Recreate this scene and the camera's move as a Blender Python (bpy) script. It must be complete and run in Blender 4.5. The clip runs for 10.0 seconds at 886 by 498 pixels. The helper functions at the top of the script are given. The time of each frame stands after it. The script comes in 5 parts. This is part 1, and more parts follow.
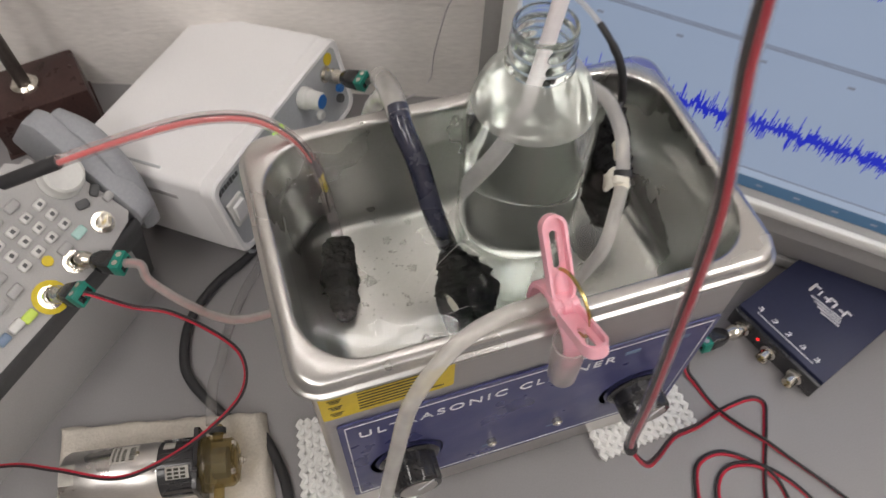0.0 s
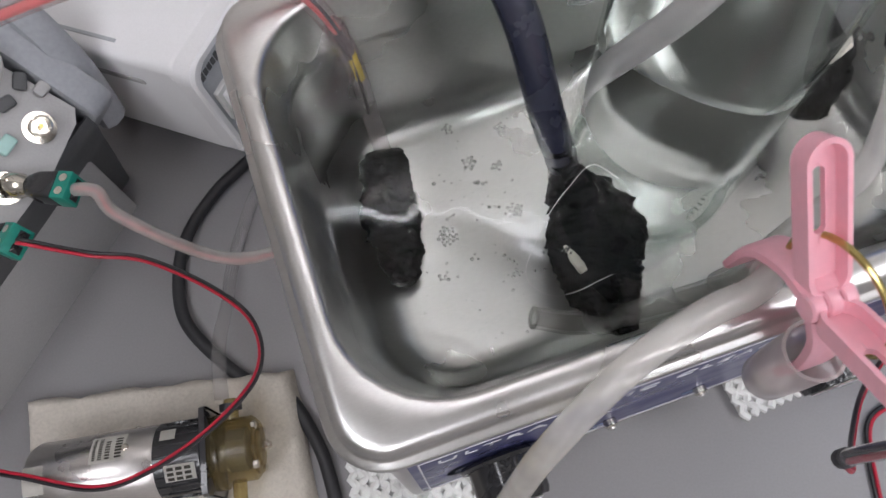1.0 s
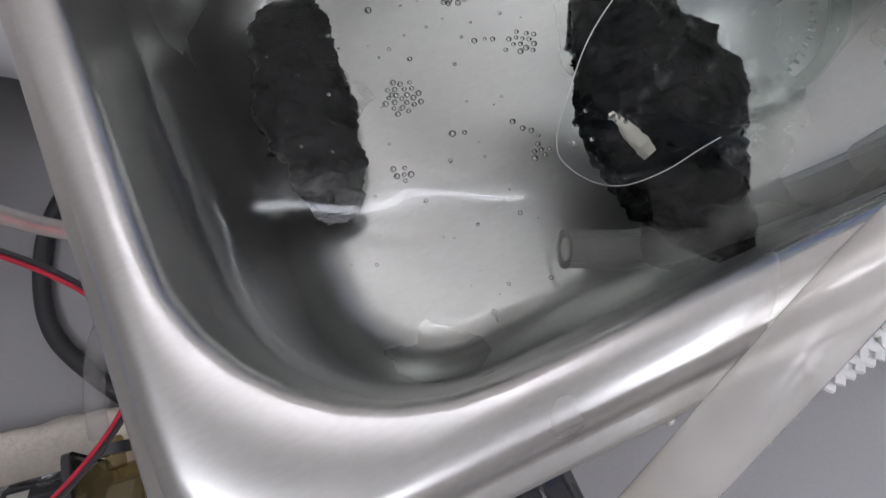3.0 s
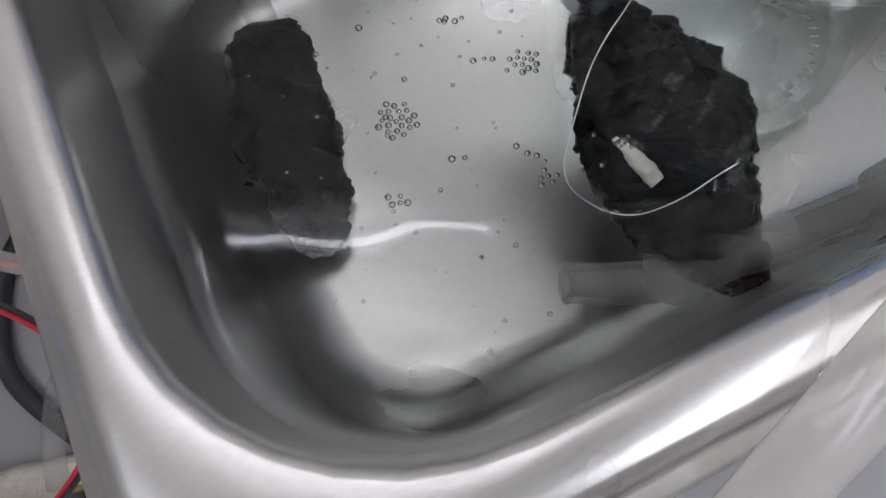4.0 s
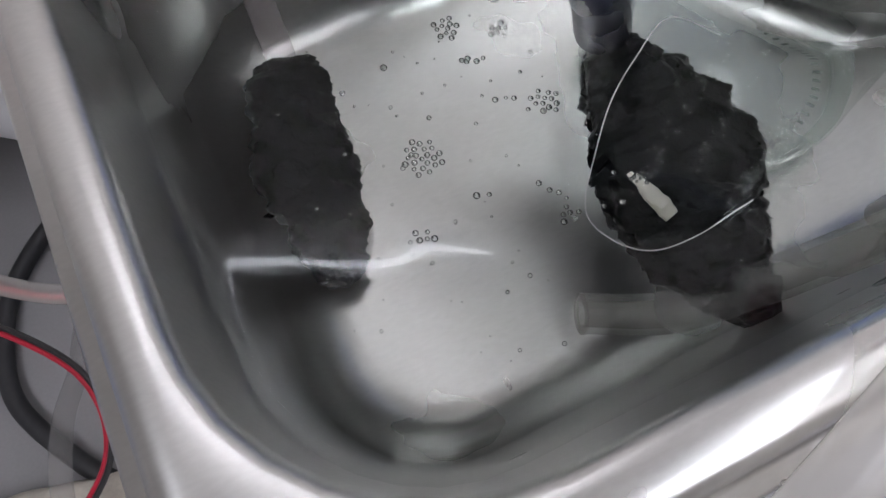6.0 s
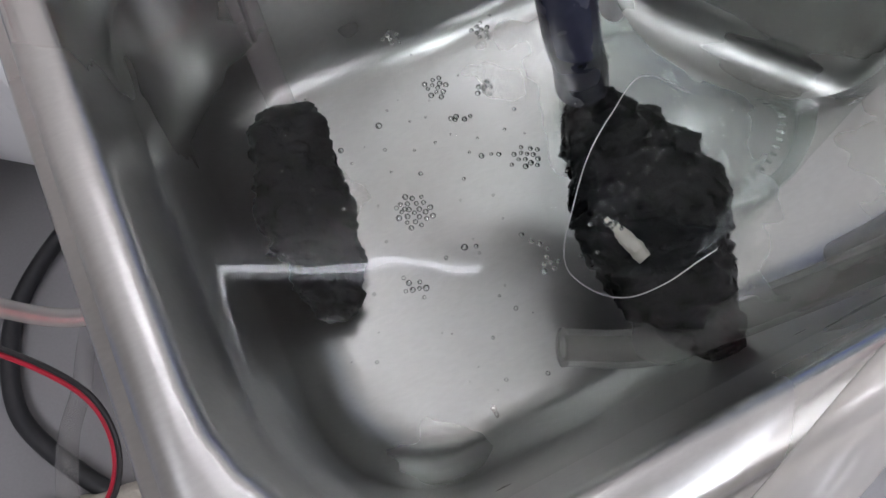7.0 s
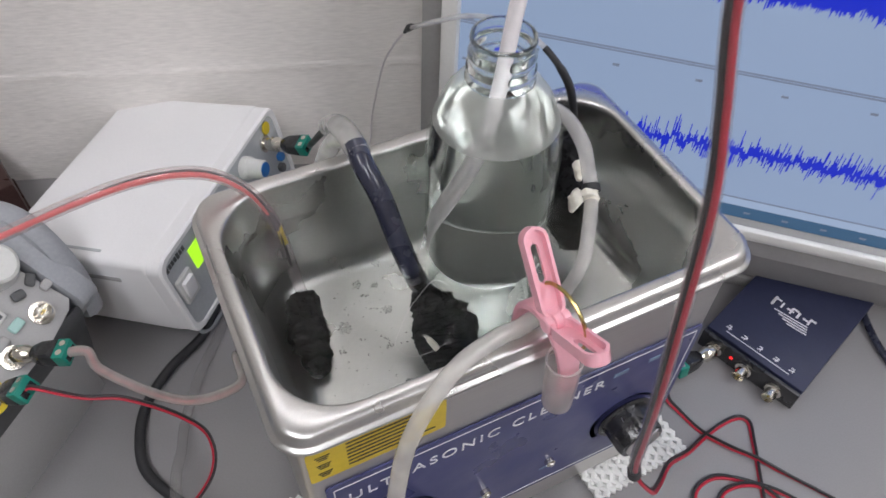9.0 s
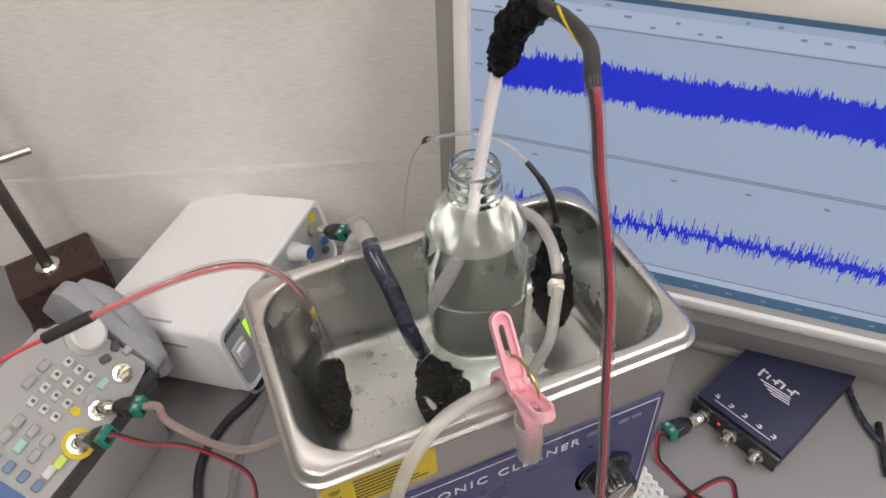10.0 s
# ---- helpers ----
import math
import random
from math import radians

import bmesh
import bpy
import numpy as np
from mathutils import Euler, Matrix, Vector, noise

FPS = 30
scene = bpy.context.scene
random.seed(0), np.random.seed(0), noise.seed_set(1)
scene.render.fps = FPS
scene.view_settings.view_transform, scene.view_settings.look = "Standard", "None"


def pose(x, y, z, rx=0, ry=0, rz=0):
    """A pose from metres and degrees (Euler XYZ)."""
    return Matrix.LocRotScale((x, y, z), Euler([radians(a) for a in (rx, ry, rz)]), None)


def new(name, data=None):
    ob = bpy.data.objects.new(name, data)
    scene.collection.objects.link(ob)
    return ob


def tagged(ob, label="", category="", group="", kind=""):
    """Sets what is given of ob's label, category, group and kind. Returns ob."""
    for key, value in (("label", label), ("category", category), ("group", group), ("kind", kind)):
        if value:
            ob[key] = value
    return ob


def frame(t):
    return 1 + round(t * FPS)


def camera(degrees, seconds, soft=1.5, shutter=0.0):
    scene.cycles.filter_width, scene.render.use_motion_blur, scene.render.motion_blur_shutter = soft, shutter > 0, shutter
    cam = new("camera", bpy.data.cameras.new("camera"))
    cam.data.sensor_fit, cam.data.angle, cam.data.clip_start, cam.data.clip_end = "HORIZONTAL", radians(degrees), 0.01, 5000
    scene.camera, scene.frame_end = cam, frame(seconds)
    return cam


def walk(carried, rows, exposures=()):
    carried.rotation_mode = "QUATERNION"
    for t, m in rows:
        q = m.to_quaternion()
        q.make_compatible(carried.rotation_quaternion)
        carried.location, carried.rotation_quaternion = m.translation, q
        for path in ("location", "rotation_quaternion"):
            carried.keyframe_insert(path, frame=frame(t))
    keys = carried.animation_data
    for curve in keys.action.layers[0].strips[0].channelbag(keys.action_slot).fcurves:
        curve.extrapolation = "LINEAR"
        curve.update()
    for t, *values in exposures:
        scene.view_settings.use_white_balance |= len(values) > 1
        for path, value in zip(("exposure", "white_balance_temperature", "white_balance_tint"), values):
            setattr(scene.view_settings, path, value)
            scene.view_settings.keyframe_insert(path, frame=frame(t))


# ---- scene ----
EXPOSURES = [(0.0, 0.09, 6800, 10), (1.0, 0.10, 6150, 11), (2.5, 0.07, 6000, 12), (5.5, 0.06, 5980, 12), (7.0, 0.10, 5980, 12), (8.5, 0.14, 6000, 10), (9.5, 0.22, 6550, 10), (10.0, 0.27, 6800, 10)]
cam = camera(60.99, 10.0, shutter=0.25)
PATH = [
    (0.0, -0.1122, -0.2277, 0.5449, 33.11, -1.02, -17.76),
    (0.5, -0.1073, -0.1507, 0.4721, 26.22, -0.09, -17.05),
    (1.0, -0.1084, -0.1051, 0.4185, 21.27, 1.09, -19.16),
    (1.5, -0.1031, -0.0910, 0.3861, 17.68, 2.05, -21.34),
    (2.0, -0.1029, -0.0876, 0.3505, 19.67, 1.31, -23.56),
    (2.5, -0.1036, -0.0861, 0.3174, 20.53, 0.95, -24.46),
    (4.0, -0.1064, -0.0782, 0.2873, 24.22, -1.70, -26.14),
    (4.5, -0.1095, -0.0762, 0.2885, 24.79, -2.13, -26.17),
    (5.0, -0.1111, -0.0760, 0.2902, 25.90, -2.29, -26.04),
    (5.5, -0.1111, -0.0760, 0.2905, 25.87, -2.23, -26.24),
    (7.0, -0.1101, -0.0726, 0.3053, 25.79, -2.66, -26.81),
    (7.5, -0.1089, -0.0870, 0.3329, 28.01, -3.59, -27.80),
    (8.0, -0.1123, -0.1198, 0.3893, 31.86, -3.53, -27.11),
    (8.5, -0.1235, -0.1744, 0.4554, 36.02, -1.73, -26.38),
    (9.0, -0.1354, -0.2332, 0.5152, 39.84, -1.07, -25.87),
    (9.5, -0.1381, -0.2789, 0.5734, 41.87, -0.30, -23.93),
    (10.0, -0.1207, -0.3017, 0.5954, 44.82, 2.29, -22.42),
]
walk(cam, [(t, pose(x, y, z, rx, ry, rz)) for t, x, y, z, rx, ry, rz in PATH], EXPOSURES)

# ---- world, lamps ----
world = bpy.data.worlds.new("room_air")
world.use_nodes = True
world.node_tree.nodes["Background"].inputs[0].default_value = (0.9, 0.93, 1.0, 1)
world.node_tree.nodes["Background"].inputs[1].default_value = 0.05
scene.world = world
LAMP, TASK = 10.5, 18.0
TABLE = -0.03


# ---- building helpers ----
def place(ob, parent, local):
    if parent is not None:
        ob.parent = parent
        if not local:
            ob.matrix_parent_inverse = parent.matrix_basis.inverted() if parent.parent is None else Matrix()
    return ob


def mesh_of(name, bm, material, smooth=35):
    me = bpy.data.meshes.new(name)
    bmesh.ops.recalc_face_normals(bm, faces=bm.faces[:])
    bm.to_mesh(me)
    bm.free()
    me.materials.append(material)
    if smooth:
        me.shade_smooth()
        me.set_sharp_from_angle(angle=radians(smooth))
    return me


def part(name, bm, material, parent=None, label="", local=True, smooth=35, m=None):
    ob = new(name, mesh_of(name, bm, material, smooth))
    if m is not None:
        ob.matrix_basis = m
    place(ob, parent, local)
    if label:
        ob["label"] = label
    return ob


def thing(name, m, label, category, group="", kind=""):
    ob = new(name)
    ob.empty_display_size = 0.01
    ob.matrix_basis = m
    return tagged(ob, label, category, group, kind)


def box(bm, size, at=(0, 0, 0), bevel=0.0, turn=None, seg=2):
    m = Matrix.Translation(at)
    if turn is not None:
        m = m @ Euler([radians(a) for a in turn]).to_matrix().to_4x4()
    r = bmesh.ops.create_cube(bm, size=1.0, matrix=m @ Matrix.Diagonal((*size, 1)))
    if bevel:
        es = list({e for v in r["verts"] for e in v.link_edges})
        bmesh.ops.bevel(bm, geom=es, offset=bevel, segments=seg, profile=0.5, affect="EDGES")
    return bm


def boxed(size, at=(0, 0, 0), bevel=0.0, turn=None, seg=2):
    return box(bmesh.new(), size, at, bevel, turn, seg)


def lathe(bm, profile, n=32, m=Matrix()):
    """Turns (radius, height) pairs round the z axis of m."""
    rings = []
    for r, z in profile:
        if r < 1e-6:
            rings.append([bm.verts.new(m @ Vector((0, 0, z)))])
        else:
            rings.append([bm.verts.new(m @ Vector((r * math.cos(2 * math.pi * i / n), r * math.sin(2 * math.pi * i / n), z))) for i in range(n)])
    for a, b in zip(rings, rings[1:]):
        for i in range(n):
            k = (i + 1) % n
            if len(a) == 1 and len(b) > 1:
                bm.faces.new((a[0], b[k], b[i]))
            elif len(b) == 1 and len(a) > 1:
                bm.faces.new((a[i], a[k], b[0]))
            elif len(a) > 1:
                bm.faces.new((a[i], a[k], b[k], b[i]))
    return bm


def lathed(profile, n=32, m=Matrix()):
    return lathe(bmesh.new(), profile, n, m)


def axis(p, q):
    """A pose at p whose z axis points at q."""
    d = Vector(q) - Vector(p)
    return Matrix.Translation(p) @ d.to_track_quat("Z", "Y").to_matrix().to_4x4()


def rod(p, q, r, n=20, bevel=0.0, r2=None):
    h = (Vector(q) - Vector(p)).length
    r2 = r if r2 is None else r2
    b = min(bevel, r * 0.9)
    return lathed([(0, 0), (r - b, 0), (r, b), (r2, h - b), (r2 - b, h), (0, h)], n, axis(p, q))


def smooth_line(points, steps=8):
    """A Catmull-Rom line through the points."""
    p = [Vector(a) for a in points]
    p = [2 * p[0] - p[1]] + p + [2 * p[-1] - p[-2]]
    out = []
    for i in range(1, len(p) - 2):
        for s in range(steps):
            t = s / steps
            a, b, c, d = p[i - 1:i + 3]
            out.append(0.5 * (2 * b + (c - a) * t + (2 * a - 5 * b + 4 * c - d) * t * t + (3 * b - a - 3 * c + d) * t ** 3))
    return out + [p[-2]]


def sweep(bm, line, r, n=10, caps=True, flat=1.0):
    """A tube of radius r (a number, or a function of 0 to 1) along the line."""
    rings, ref = [], Vector((0.31, 0.17, 0.93)).normalized()
    for i, p in enumerate(line):
        d = (line[min(i + 1, len(line) - 1)] - line[max(i - 1, 0)]).normalized()
        u = (ref - d * ref.dot(d)).normalized()
        ref, w = u, d.cross(u)
        rr = r(i / (len(line) - 1)) if callable(r) else r
        rings.append([bm.verts.new(p + rr * (u * math.cos(2 * math.pi * k / n) + flat * w * math.sin(2 * math.pi * k / n))) for k in range(n)])
    for a, b in zip(rings, rings[1:]):
        for k in range(n):
            bm.faces.new((a[k], a[(k + 1) % n], b[(k + 1) % n], b[k]))
    if caps:
        bm.faces.new(rings[0][::-1])
        bm.faces.new(rings[-1])
    return bm


def swept(points, r, n=10, steps=8, caps=True, flat=1.0):
    return sweep(bmesh.new(), smooth_line(points, steps), r, n, caps, flat)


def beside(line, off, twist=0.0, start=0.0):
    """A line that runs at the distance off beside another, twisting round it."""
    out, ref = [], Vector((0.31, 0.17, 0.93)).normalized()
    for i, p in enumerate(line):
        d = (line[min(i + 1, len(line) - 1)] - line[max(i - 1, 0)]).normalized()
        u = (ref - d * ref.dot(d)).normalized()
        ref, w = u, d.cross(u)
        a = start + twist * i / len(line)
        out.append(p + off * (u * math.cos(a) + w * math.sin(a)))
    return out


def loop_rect(w, d, r, z, n=8, at=(0, 0)):
    """The corners of a rounded rectangle, as points."""
    out = []
    for cx, cy, a0 in ((1, 1, 0), (-1, 1, 90), (-1, -1, 180), (1, -1, 270)):
        for i in range(n + 1):
            a = radians(a0 + 90 * i / n)
            out.append(Vector((at[0] + cx * (w / 2 - r) + r * math.cos(a), at[1] + cy * (d / 2 - r) + r * math.sin(a), z)))
    return out


def skin(bm, loops, close_first=False, close_last=False):
    rings = [[bm.verts.new(p) for p in l] for l in loops]
    n = len(rings[0])
    for a, b in zip(rings, rings[1:]):
        for i in range(n):
            bm.faces.new((a[i], a[(i + 1) % n], b[(i + 1) % n], b[i]))
    if close_first:
        bm.faces.new(rings[0][::-1])
    if close_last:
        bm.faces.new(rings[-1])
    return bm


def plate(w, h, t, r=0.0, n=6, at=(0, 0, 0)):
    """A plate in the local xz plane whose face looks towards -y."""
    bm = bmesh.new()
    ring = [Vector((p.x + at[0], at[1], p.y + at[2])) for p in loop_rect(w, h, max(r, 1e-4), 0, n)]
    skin(bm, [ring, [p - Vector((0, t, 0)) for p in ring]], True, True)
    return bm


def lettering(name, text, size, m, material, parent, label="", depth=0.0002, spread=1.0, local=True):
    cu = bpy.data.curves.new(name, "FONT")
    cu.body, cu.size, cu.extrude, cu.space_character = text, size, depth, spread
    tmp = bpy.data.objects.new(name, cu)
    scene.collection.objects.link(tmp)
    dg = bpy.context.evaluated_depsgraph_get()
    me = bpy.data.meshes.new_from_object(tmp.evaluated_get(dg))
    bpy.data.objects.remove(tmp)
    me.materials.clear()
    me.materials.append(material)
    ob = new(name, me)
    ob.matrix_basis = m
    place(ob, parent, local)
    if label:
        ob["label"] = label
    return ob


# ---- materials ----
def surface(name, colour, rough=0.5, metal=0.0, vary=0.12, fine=400.0, coarse=25.0, bump=0.1, stretch=(1, 1, 1), spec=0.5, rough_vary=0.1, tint=None, coat=0.0):
    """A plain surface with grain and blotches in colour, gloss and relief."""
    mt = bpy.data.materials.new(name)
    mt.use_nodes = True
    nt = mt.node_tree
    N, L = nt.nodes, nt.links
    bs = N["Principled BSDF"]
    co = N.new("ShaderNodeTexCoord")
    mp = N.new("ShaderNodeMapping")
    mp.inputs["Scale"].default_value = stretch
    L.new(co.outputs["Object"], mp.inputs[0])
    a, b = N.new("ShaderNodeTexNoise"), N.new("ShaderNodeTexNoise")
    a.inputs["Scale"].default_value, a.inputs["Detail"].default_value = fine, 3
    b.inputs["Scale"].default_value, b.inputs["Detail"].default_value = coarse, 4
    L.new(mp.outputs[0], a.inputs[0])
    L.new(co.outputs["Object"], b.inputs[0])
    mx = N.new("ShaderNodeMath")
    mx.operation = "ADD"
    L.new(a.outputs[0], mx.inputs[0])
    L.new(b.outputs[0], mx.inputs[1])
    rg = N.new("ShaderNodeMapRange")
    rg.inputs[1].default_value, rg.inputs[2].default_value = 0.7, 1.3
    L.new(mx.outputs[0], rg.inputs[0])
    cm = N.new("ShaderNodeMix")
    cm.data_type = "RGBA"
    lo = [max(c * (1 - vary), 0) for c in colour]
    hi = [min(c * (1 + vary), 1) for c in (tint or colour)]
    cm.inputs[6].default_value, cm.inputs[7].default_value = (*lo, 1), (*hi, 1)
    L.new(rg.outputs[0], cm.inputs[0])
    L.new(cm.outputs[2], bs.inputs["Base Color"])
    rr = N.new("ShaderNodeMapRange")
    rr.inputs[1].default_value, rr.inputs[2].default_value = 0.35, 0.65
    rr.inputs[3].default_value, rr.inputs[4].default_value = max(rough - rough_vary, 0.02), min(rough + rough_vary, 1)
    L.new(b.outputs[0], rr.inputs[0])
    L.new(rr.outputs[0], bs.inputs["Roughness"])
    bs.inputs["Metallic"].default_value = metal
    bs.inputs["Specular IOR Level"].default_value = spec
    bs.inputs["Coat Weight"].default_value = coat
    if bump:
        bp = N.new("ShaderNodeBump")
        bp.inputs["Strength"].default_value, bp.inputs["Distance"].default_value = bump, 0.0006
        L.new(mx.outputs[0], bp.inputs["Height"])
        L.new(bp.outputs[0], bs.inputs["Normal"])
    return mt


def glow(name, colour, strength):
    mt = bpy.data.materials.new(name)
    mt.use_nodes = True
    bs = mt.node_tree.nodes["Principled BSDF"]
    bs.inputs["Base Color"].default_value = (*[c * 0.3 for c in colour], 1)
    bs.inputs["Roughness"].default_value = 0.35
    bs.inputs["Emission Color"].default_value = (*colour, 1)
    bs.inputs["Emission Strength"].default_value = strength
    return mt


def clear(name, colour, cloud, rough=0.1, ior=1.45, gloss=1.0, milk=(0.8, 0.8, 0.8)):
    """Thin clear plastic or glass: what lies behind shows through, with a sheen and a share of milky body."""
    mt = bpy.data.materials.new(name)
    mt.use_nodes = True
    nt = mt.node_tree
    N, L = nt.nodes, nt.links
    N.remove(N["Principled BSDF"])
    tr, di, tl, gl = N.new("ShaderNodeBsdfTransparent"), N.new("ShaderNodeBsdfDiffuse"), N.new("ShaderNodeBsdfTranslucent"), N.new("ShaderNodeBsdfGlossy")
    tr.inputs[0].default_value = (*colour, 1)
    di.inputs[0].default_value = tl.inputs[0].default_value = (*milk, 1)
    gl.inputs["Roughness"].default_value = rough
    body, both, out = N.new("ShaderNodeMixShader"), N.new("ShaderNodeMixShader"), N.new("ShaderNodeMixShader")
    L.new(di.outputs[0], body.inputs[1])
    L.new(tl.outputs[0], body.inputs[2])
    tex = N.new("ShaderNodeTexNoise")
    tex.inputs["Scale"].default_value = 60
    co = N.new("ShaderNodeTexCoord")
    L.new(co.outputs["Object"], tex.inputs[0])
    rg = N.new("ShaderNodeMapRange")
    rg.inputs[1].default_value, rg.inputs[2].default_value = 0.3, 0.7
    rg.inputs[3].default_value, rg.inputs[4].default_value = cloud * 0.85, min(cloud * 1.15, 1)
    L.new(tex.outputs[0], rg.inputs[0])
    L.new(rg.outputs[0], both.inputs[0])
    L.new(tr.outputs[0], both.inputs[1])
    L.new(body.outputs[0], both.inputs[2])
    fr = N.new("ShaderNodeLayerWeight")
    fr.inputs[0].default_value = 0.5
    pw = N.new("ShaderNodeMath")
    pw.operation, pw.inputs[1].default_value = "POWER", 4.0
    L.new(fr.outputs["Facing"], pw.inputs[0])
    f0 = ((ior - 1) / (ior + 1)) ** 2
    ml = N.new("ShaderNodeMapRange")
    ml.inputs[3].default_value, ml.inputs[4].default_value = f0 * gloss, 0.7 * gloss
    L.new(pw.outputs[0], ml.inputs[0])
    L.new(ml.outputs[0], out.inputs[0])
    L.new(both.outputs[0], out.inputs[1])
    L.new(gl.outputs[0], out.inputs[2])
    L.new(out.outputs[0], N["Material Output"].inputs[0])
    return mt


def liquid(name, colour, ior=1.33, wave=0.0):
    mt = bpy.data.materials.new(name)
    mt.use_nodes = True
    nt = mt.node_tree
    N, L = nt.nodes, nt.links
    N.remove(N["Principled BSDF"])
    g = N.new("ShaderNodeBsdfGlass")
    g.inputs["Color"].default_value, g.inputs["IOR"].default_value, g.inputs["Roughness"].default_value = (*colour, 1), ior, 0.0
    if wave:
        tex, bp = N.new("ShaderNodeTexNoise"), N.new("ShaderNodeBump")
        tex.inputs["Scale"].default_value = 45
        bp.inputs["Strength"].default_value, bp.inputs["Distance"].default_value = wave, 0.002
        L.new(tex.outputs[0], bp.inputs["Height"])
        L.new(bp.outputs[0], g.inputs["Normal"])
    L.new(g.outputs[0], N["Material Output"].inputs[0])
    return mt


def wallpaper():
    mt = surface("woven_wallpaper", (0.80, 0.765, 0.73), 0.9, vary=0.11, fine=520, coarse=7, bump=0.25, spec=0.2, stretch=(0.16, 0.16, 1.2))
    nt = mt.node_tree
    N, L = nt.nodes, nt.links
    co = N.new("ShaderNodeTexCoord")
    mp = N.new("ShaderNodeMapping")
    mp.inputs["Scale"].default_value = (90, 90, 620)
    L.new(co.outputs["Object"], mp.inputs[0])
    tex = N.new("ShaderNodeTexNoise")
    tex.inputs["Scale"].default_value, tex.inputs["Detail"].default_value = 1.0, 2
    L.new(mp.outputs[0], tex.inputs[0])
    bp = N.new("ShaderNodeBump")
    bp.inputs["Strength"].default_value, bp.inputs["Distance"].default_value = 0.9, 0.0010
    L.new(tex.outputs[0], bp.inputs["Height"])
    L.new(bp.outputs[0], N["Principled BSDF"].inputs["Normal"])
    return mt


STEEL = surface("brushed_steel", (0.64, 0.63, 0.62), 0.33, 1.0, vary=0.04, fine=300, coarse=18, bump=0.02, stretch=(0.15, 4, 4), rough_vary=0.05)
TANK = surface("drawn_steel", (0.63, 0.625, 0.61), 0.29, 1.0, vary=0.05, fine=500, coarse=14, bump=0.02, stretch=(1, 3, 1), rough_vary=0.04)
CASE = surface("sheet_steel", (0.58, 0.56, 0.54), 0.33, 1.0, vary=0.05, fine=260, coarse=12, bump=0.03, stretch=(0.1, 1, 5), rough_vary=0.05)
CHROME = surface("nickel_plate", (0.72, 0.69, 0.62), 0.18, 1.0, vary=0.05, bump=0.02)
BRASS = surface("gilt_wire", (0.52, 0.42, 0.16), 0.25, 1.0, vary=0.15, bump=0.05)
BLUE = surface("blue_panel_film", (0.055, 0.06, 0.16), 0.36, vary=0.06, fine=700, bump=0.02)
WHITE_INK = surface("white_ink", (0.75, 0.75, 0.78), 0.5, vary=0.05, bump=0)
YELLOW = surface("yellow_label_film", (0.62, 0.46, 0.03), 0.4, vary=0.06, bump=0.02)
BLACK_INK = surface("black_ink", (0.05, 0.045, 0.03), 0.5, bump=0)
BLACK_PLASTIC = surface("black_plastic", (0.018, 0.018, 0.02), 0.25, vary=0.2, bump=0.03, coat=0.3)
BLACK_RUBBER = surface("black_rubber", (0.022, 0.022, 0.024), 0.5, vary=0.2, bump=0.08)
TAPE = surface("black_sealing_putty", (0.008, 0.008, 0.009), 0.38, vary=0.4, fine=650, coarse=160, bump=0.9, rough_vary=0.2, spec=0.12)
NAVY = surface("navy_shrink_tube", (0.030, 0.033, 0.055), 0.27, vary=0.15, coarse=60, bump=0.15, coat=0.4)
PINK = surface("pink_plastic", (0.86, 0.44, 0.51), 0.4, vary=0.04, bump=0.02)
PINK.node_tree.nodes["Principled BSDF"].inputs["Subsurface Weight"].default_value = 0.15
PINK.node_tree.nodes["Principled BSDF"].inputs["Subsurface Radius"].default_value = (0.004, 0.002, 0.002)
WHITE = surface("white_enamel", (0.82, 0.815, 0.82), 0.42, vary=0.03, fine=900, coarse=10, bump=0.05)
GREY_FACE = surface("grey_front_plate", (0.42, 0.44, 0.46), 0.45, vary=0.06, bump=0.04)
LIGHT_GREY = surface("light_grey_plastic", (0.37, 0.365, 0.36), 0.5, vary=0.07, fine=900, bump=0.06)
MID_GREY = surface("mid_grey_rubber", (0.30, 0.31, 0.33), 0.55, vary=0.08, bump=0.06)
DARK_GREY = surface("dark_grey_moulding", (0.085, 0.087, 0.09), 0.5, vary=0.12, bump=0.06)
DESK = surface("grey_desk_laminate", (0.255, 0.247, 0.252), 0.42, vary=0.05, fine=700, coarse=6, bump=0.05, stretch=(1, 1, 1))
WALL = wallpaper()
PAINT = surface("wall_paint", (0.66, 0.63, 0.6), 0.85, vary=0.03, fine=200, coarse=4, bump=0.1)
CEILING = surface("ceiling_board", (0.86, 0.86, 0.85), 0.9, vary=0.05, fine=150, coarse=10, bump=0.2)
FLOOR = surface("floor_tile", (0.35, 0.34, 0.33), 0.5, vary=0.08, fine=120, coarse=6, bump=0.05)
TUBES = glow("lit_diffuser", (1.0, 0.97, 0.975), LAMP)
TASK_TUBE = glow("lit_task_tube", (1.0, 0.97, 0.975), TASK)
SCREEN = glow("lit_screen", (0.37, 0.47, 0.66), 0.51)
TRACE = glow("blue_trace", (0.012, 0.03, 0.62), 0.6)
SCREEN_DARK = glow("dark_task_bar", (0.05, 0.12, 0.22), 0.6)
SCREEN_PALE = glow("pale_tool_bar", (0.42, 0.52, 0.70), 0.54)
SCREEN_LINE = glow("grey_rule", (0.22, 0.25, 0.33), 0.5)
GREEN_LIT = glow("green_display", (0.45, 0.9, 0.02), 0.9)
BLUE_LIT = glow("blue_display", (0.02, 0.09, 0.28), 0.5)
RED_LIT = glow("red_lamp", (0.9, 0.02, 0.02), 1.5)
BEZEL = surface("white_bezel", (0.78, 0.77, 0.74), 0.4, vary=0.03, bump=0.03)
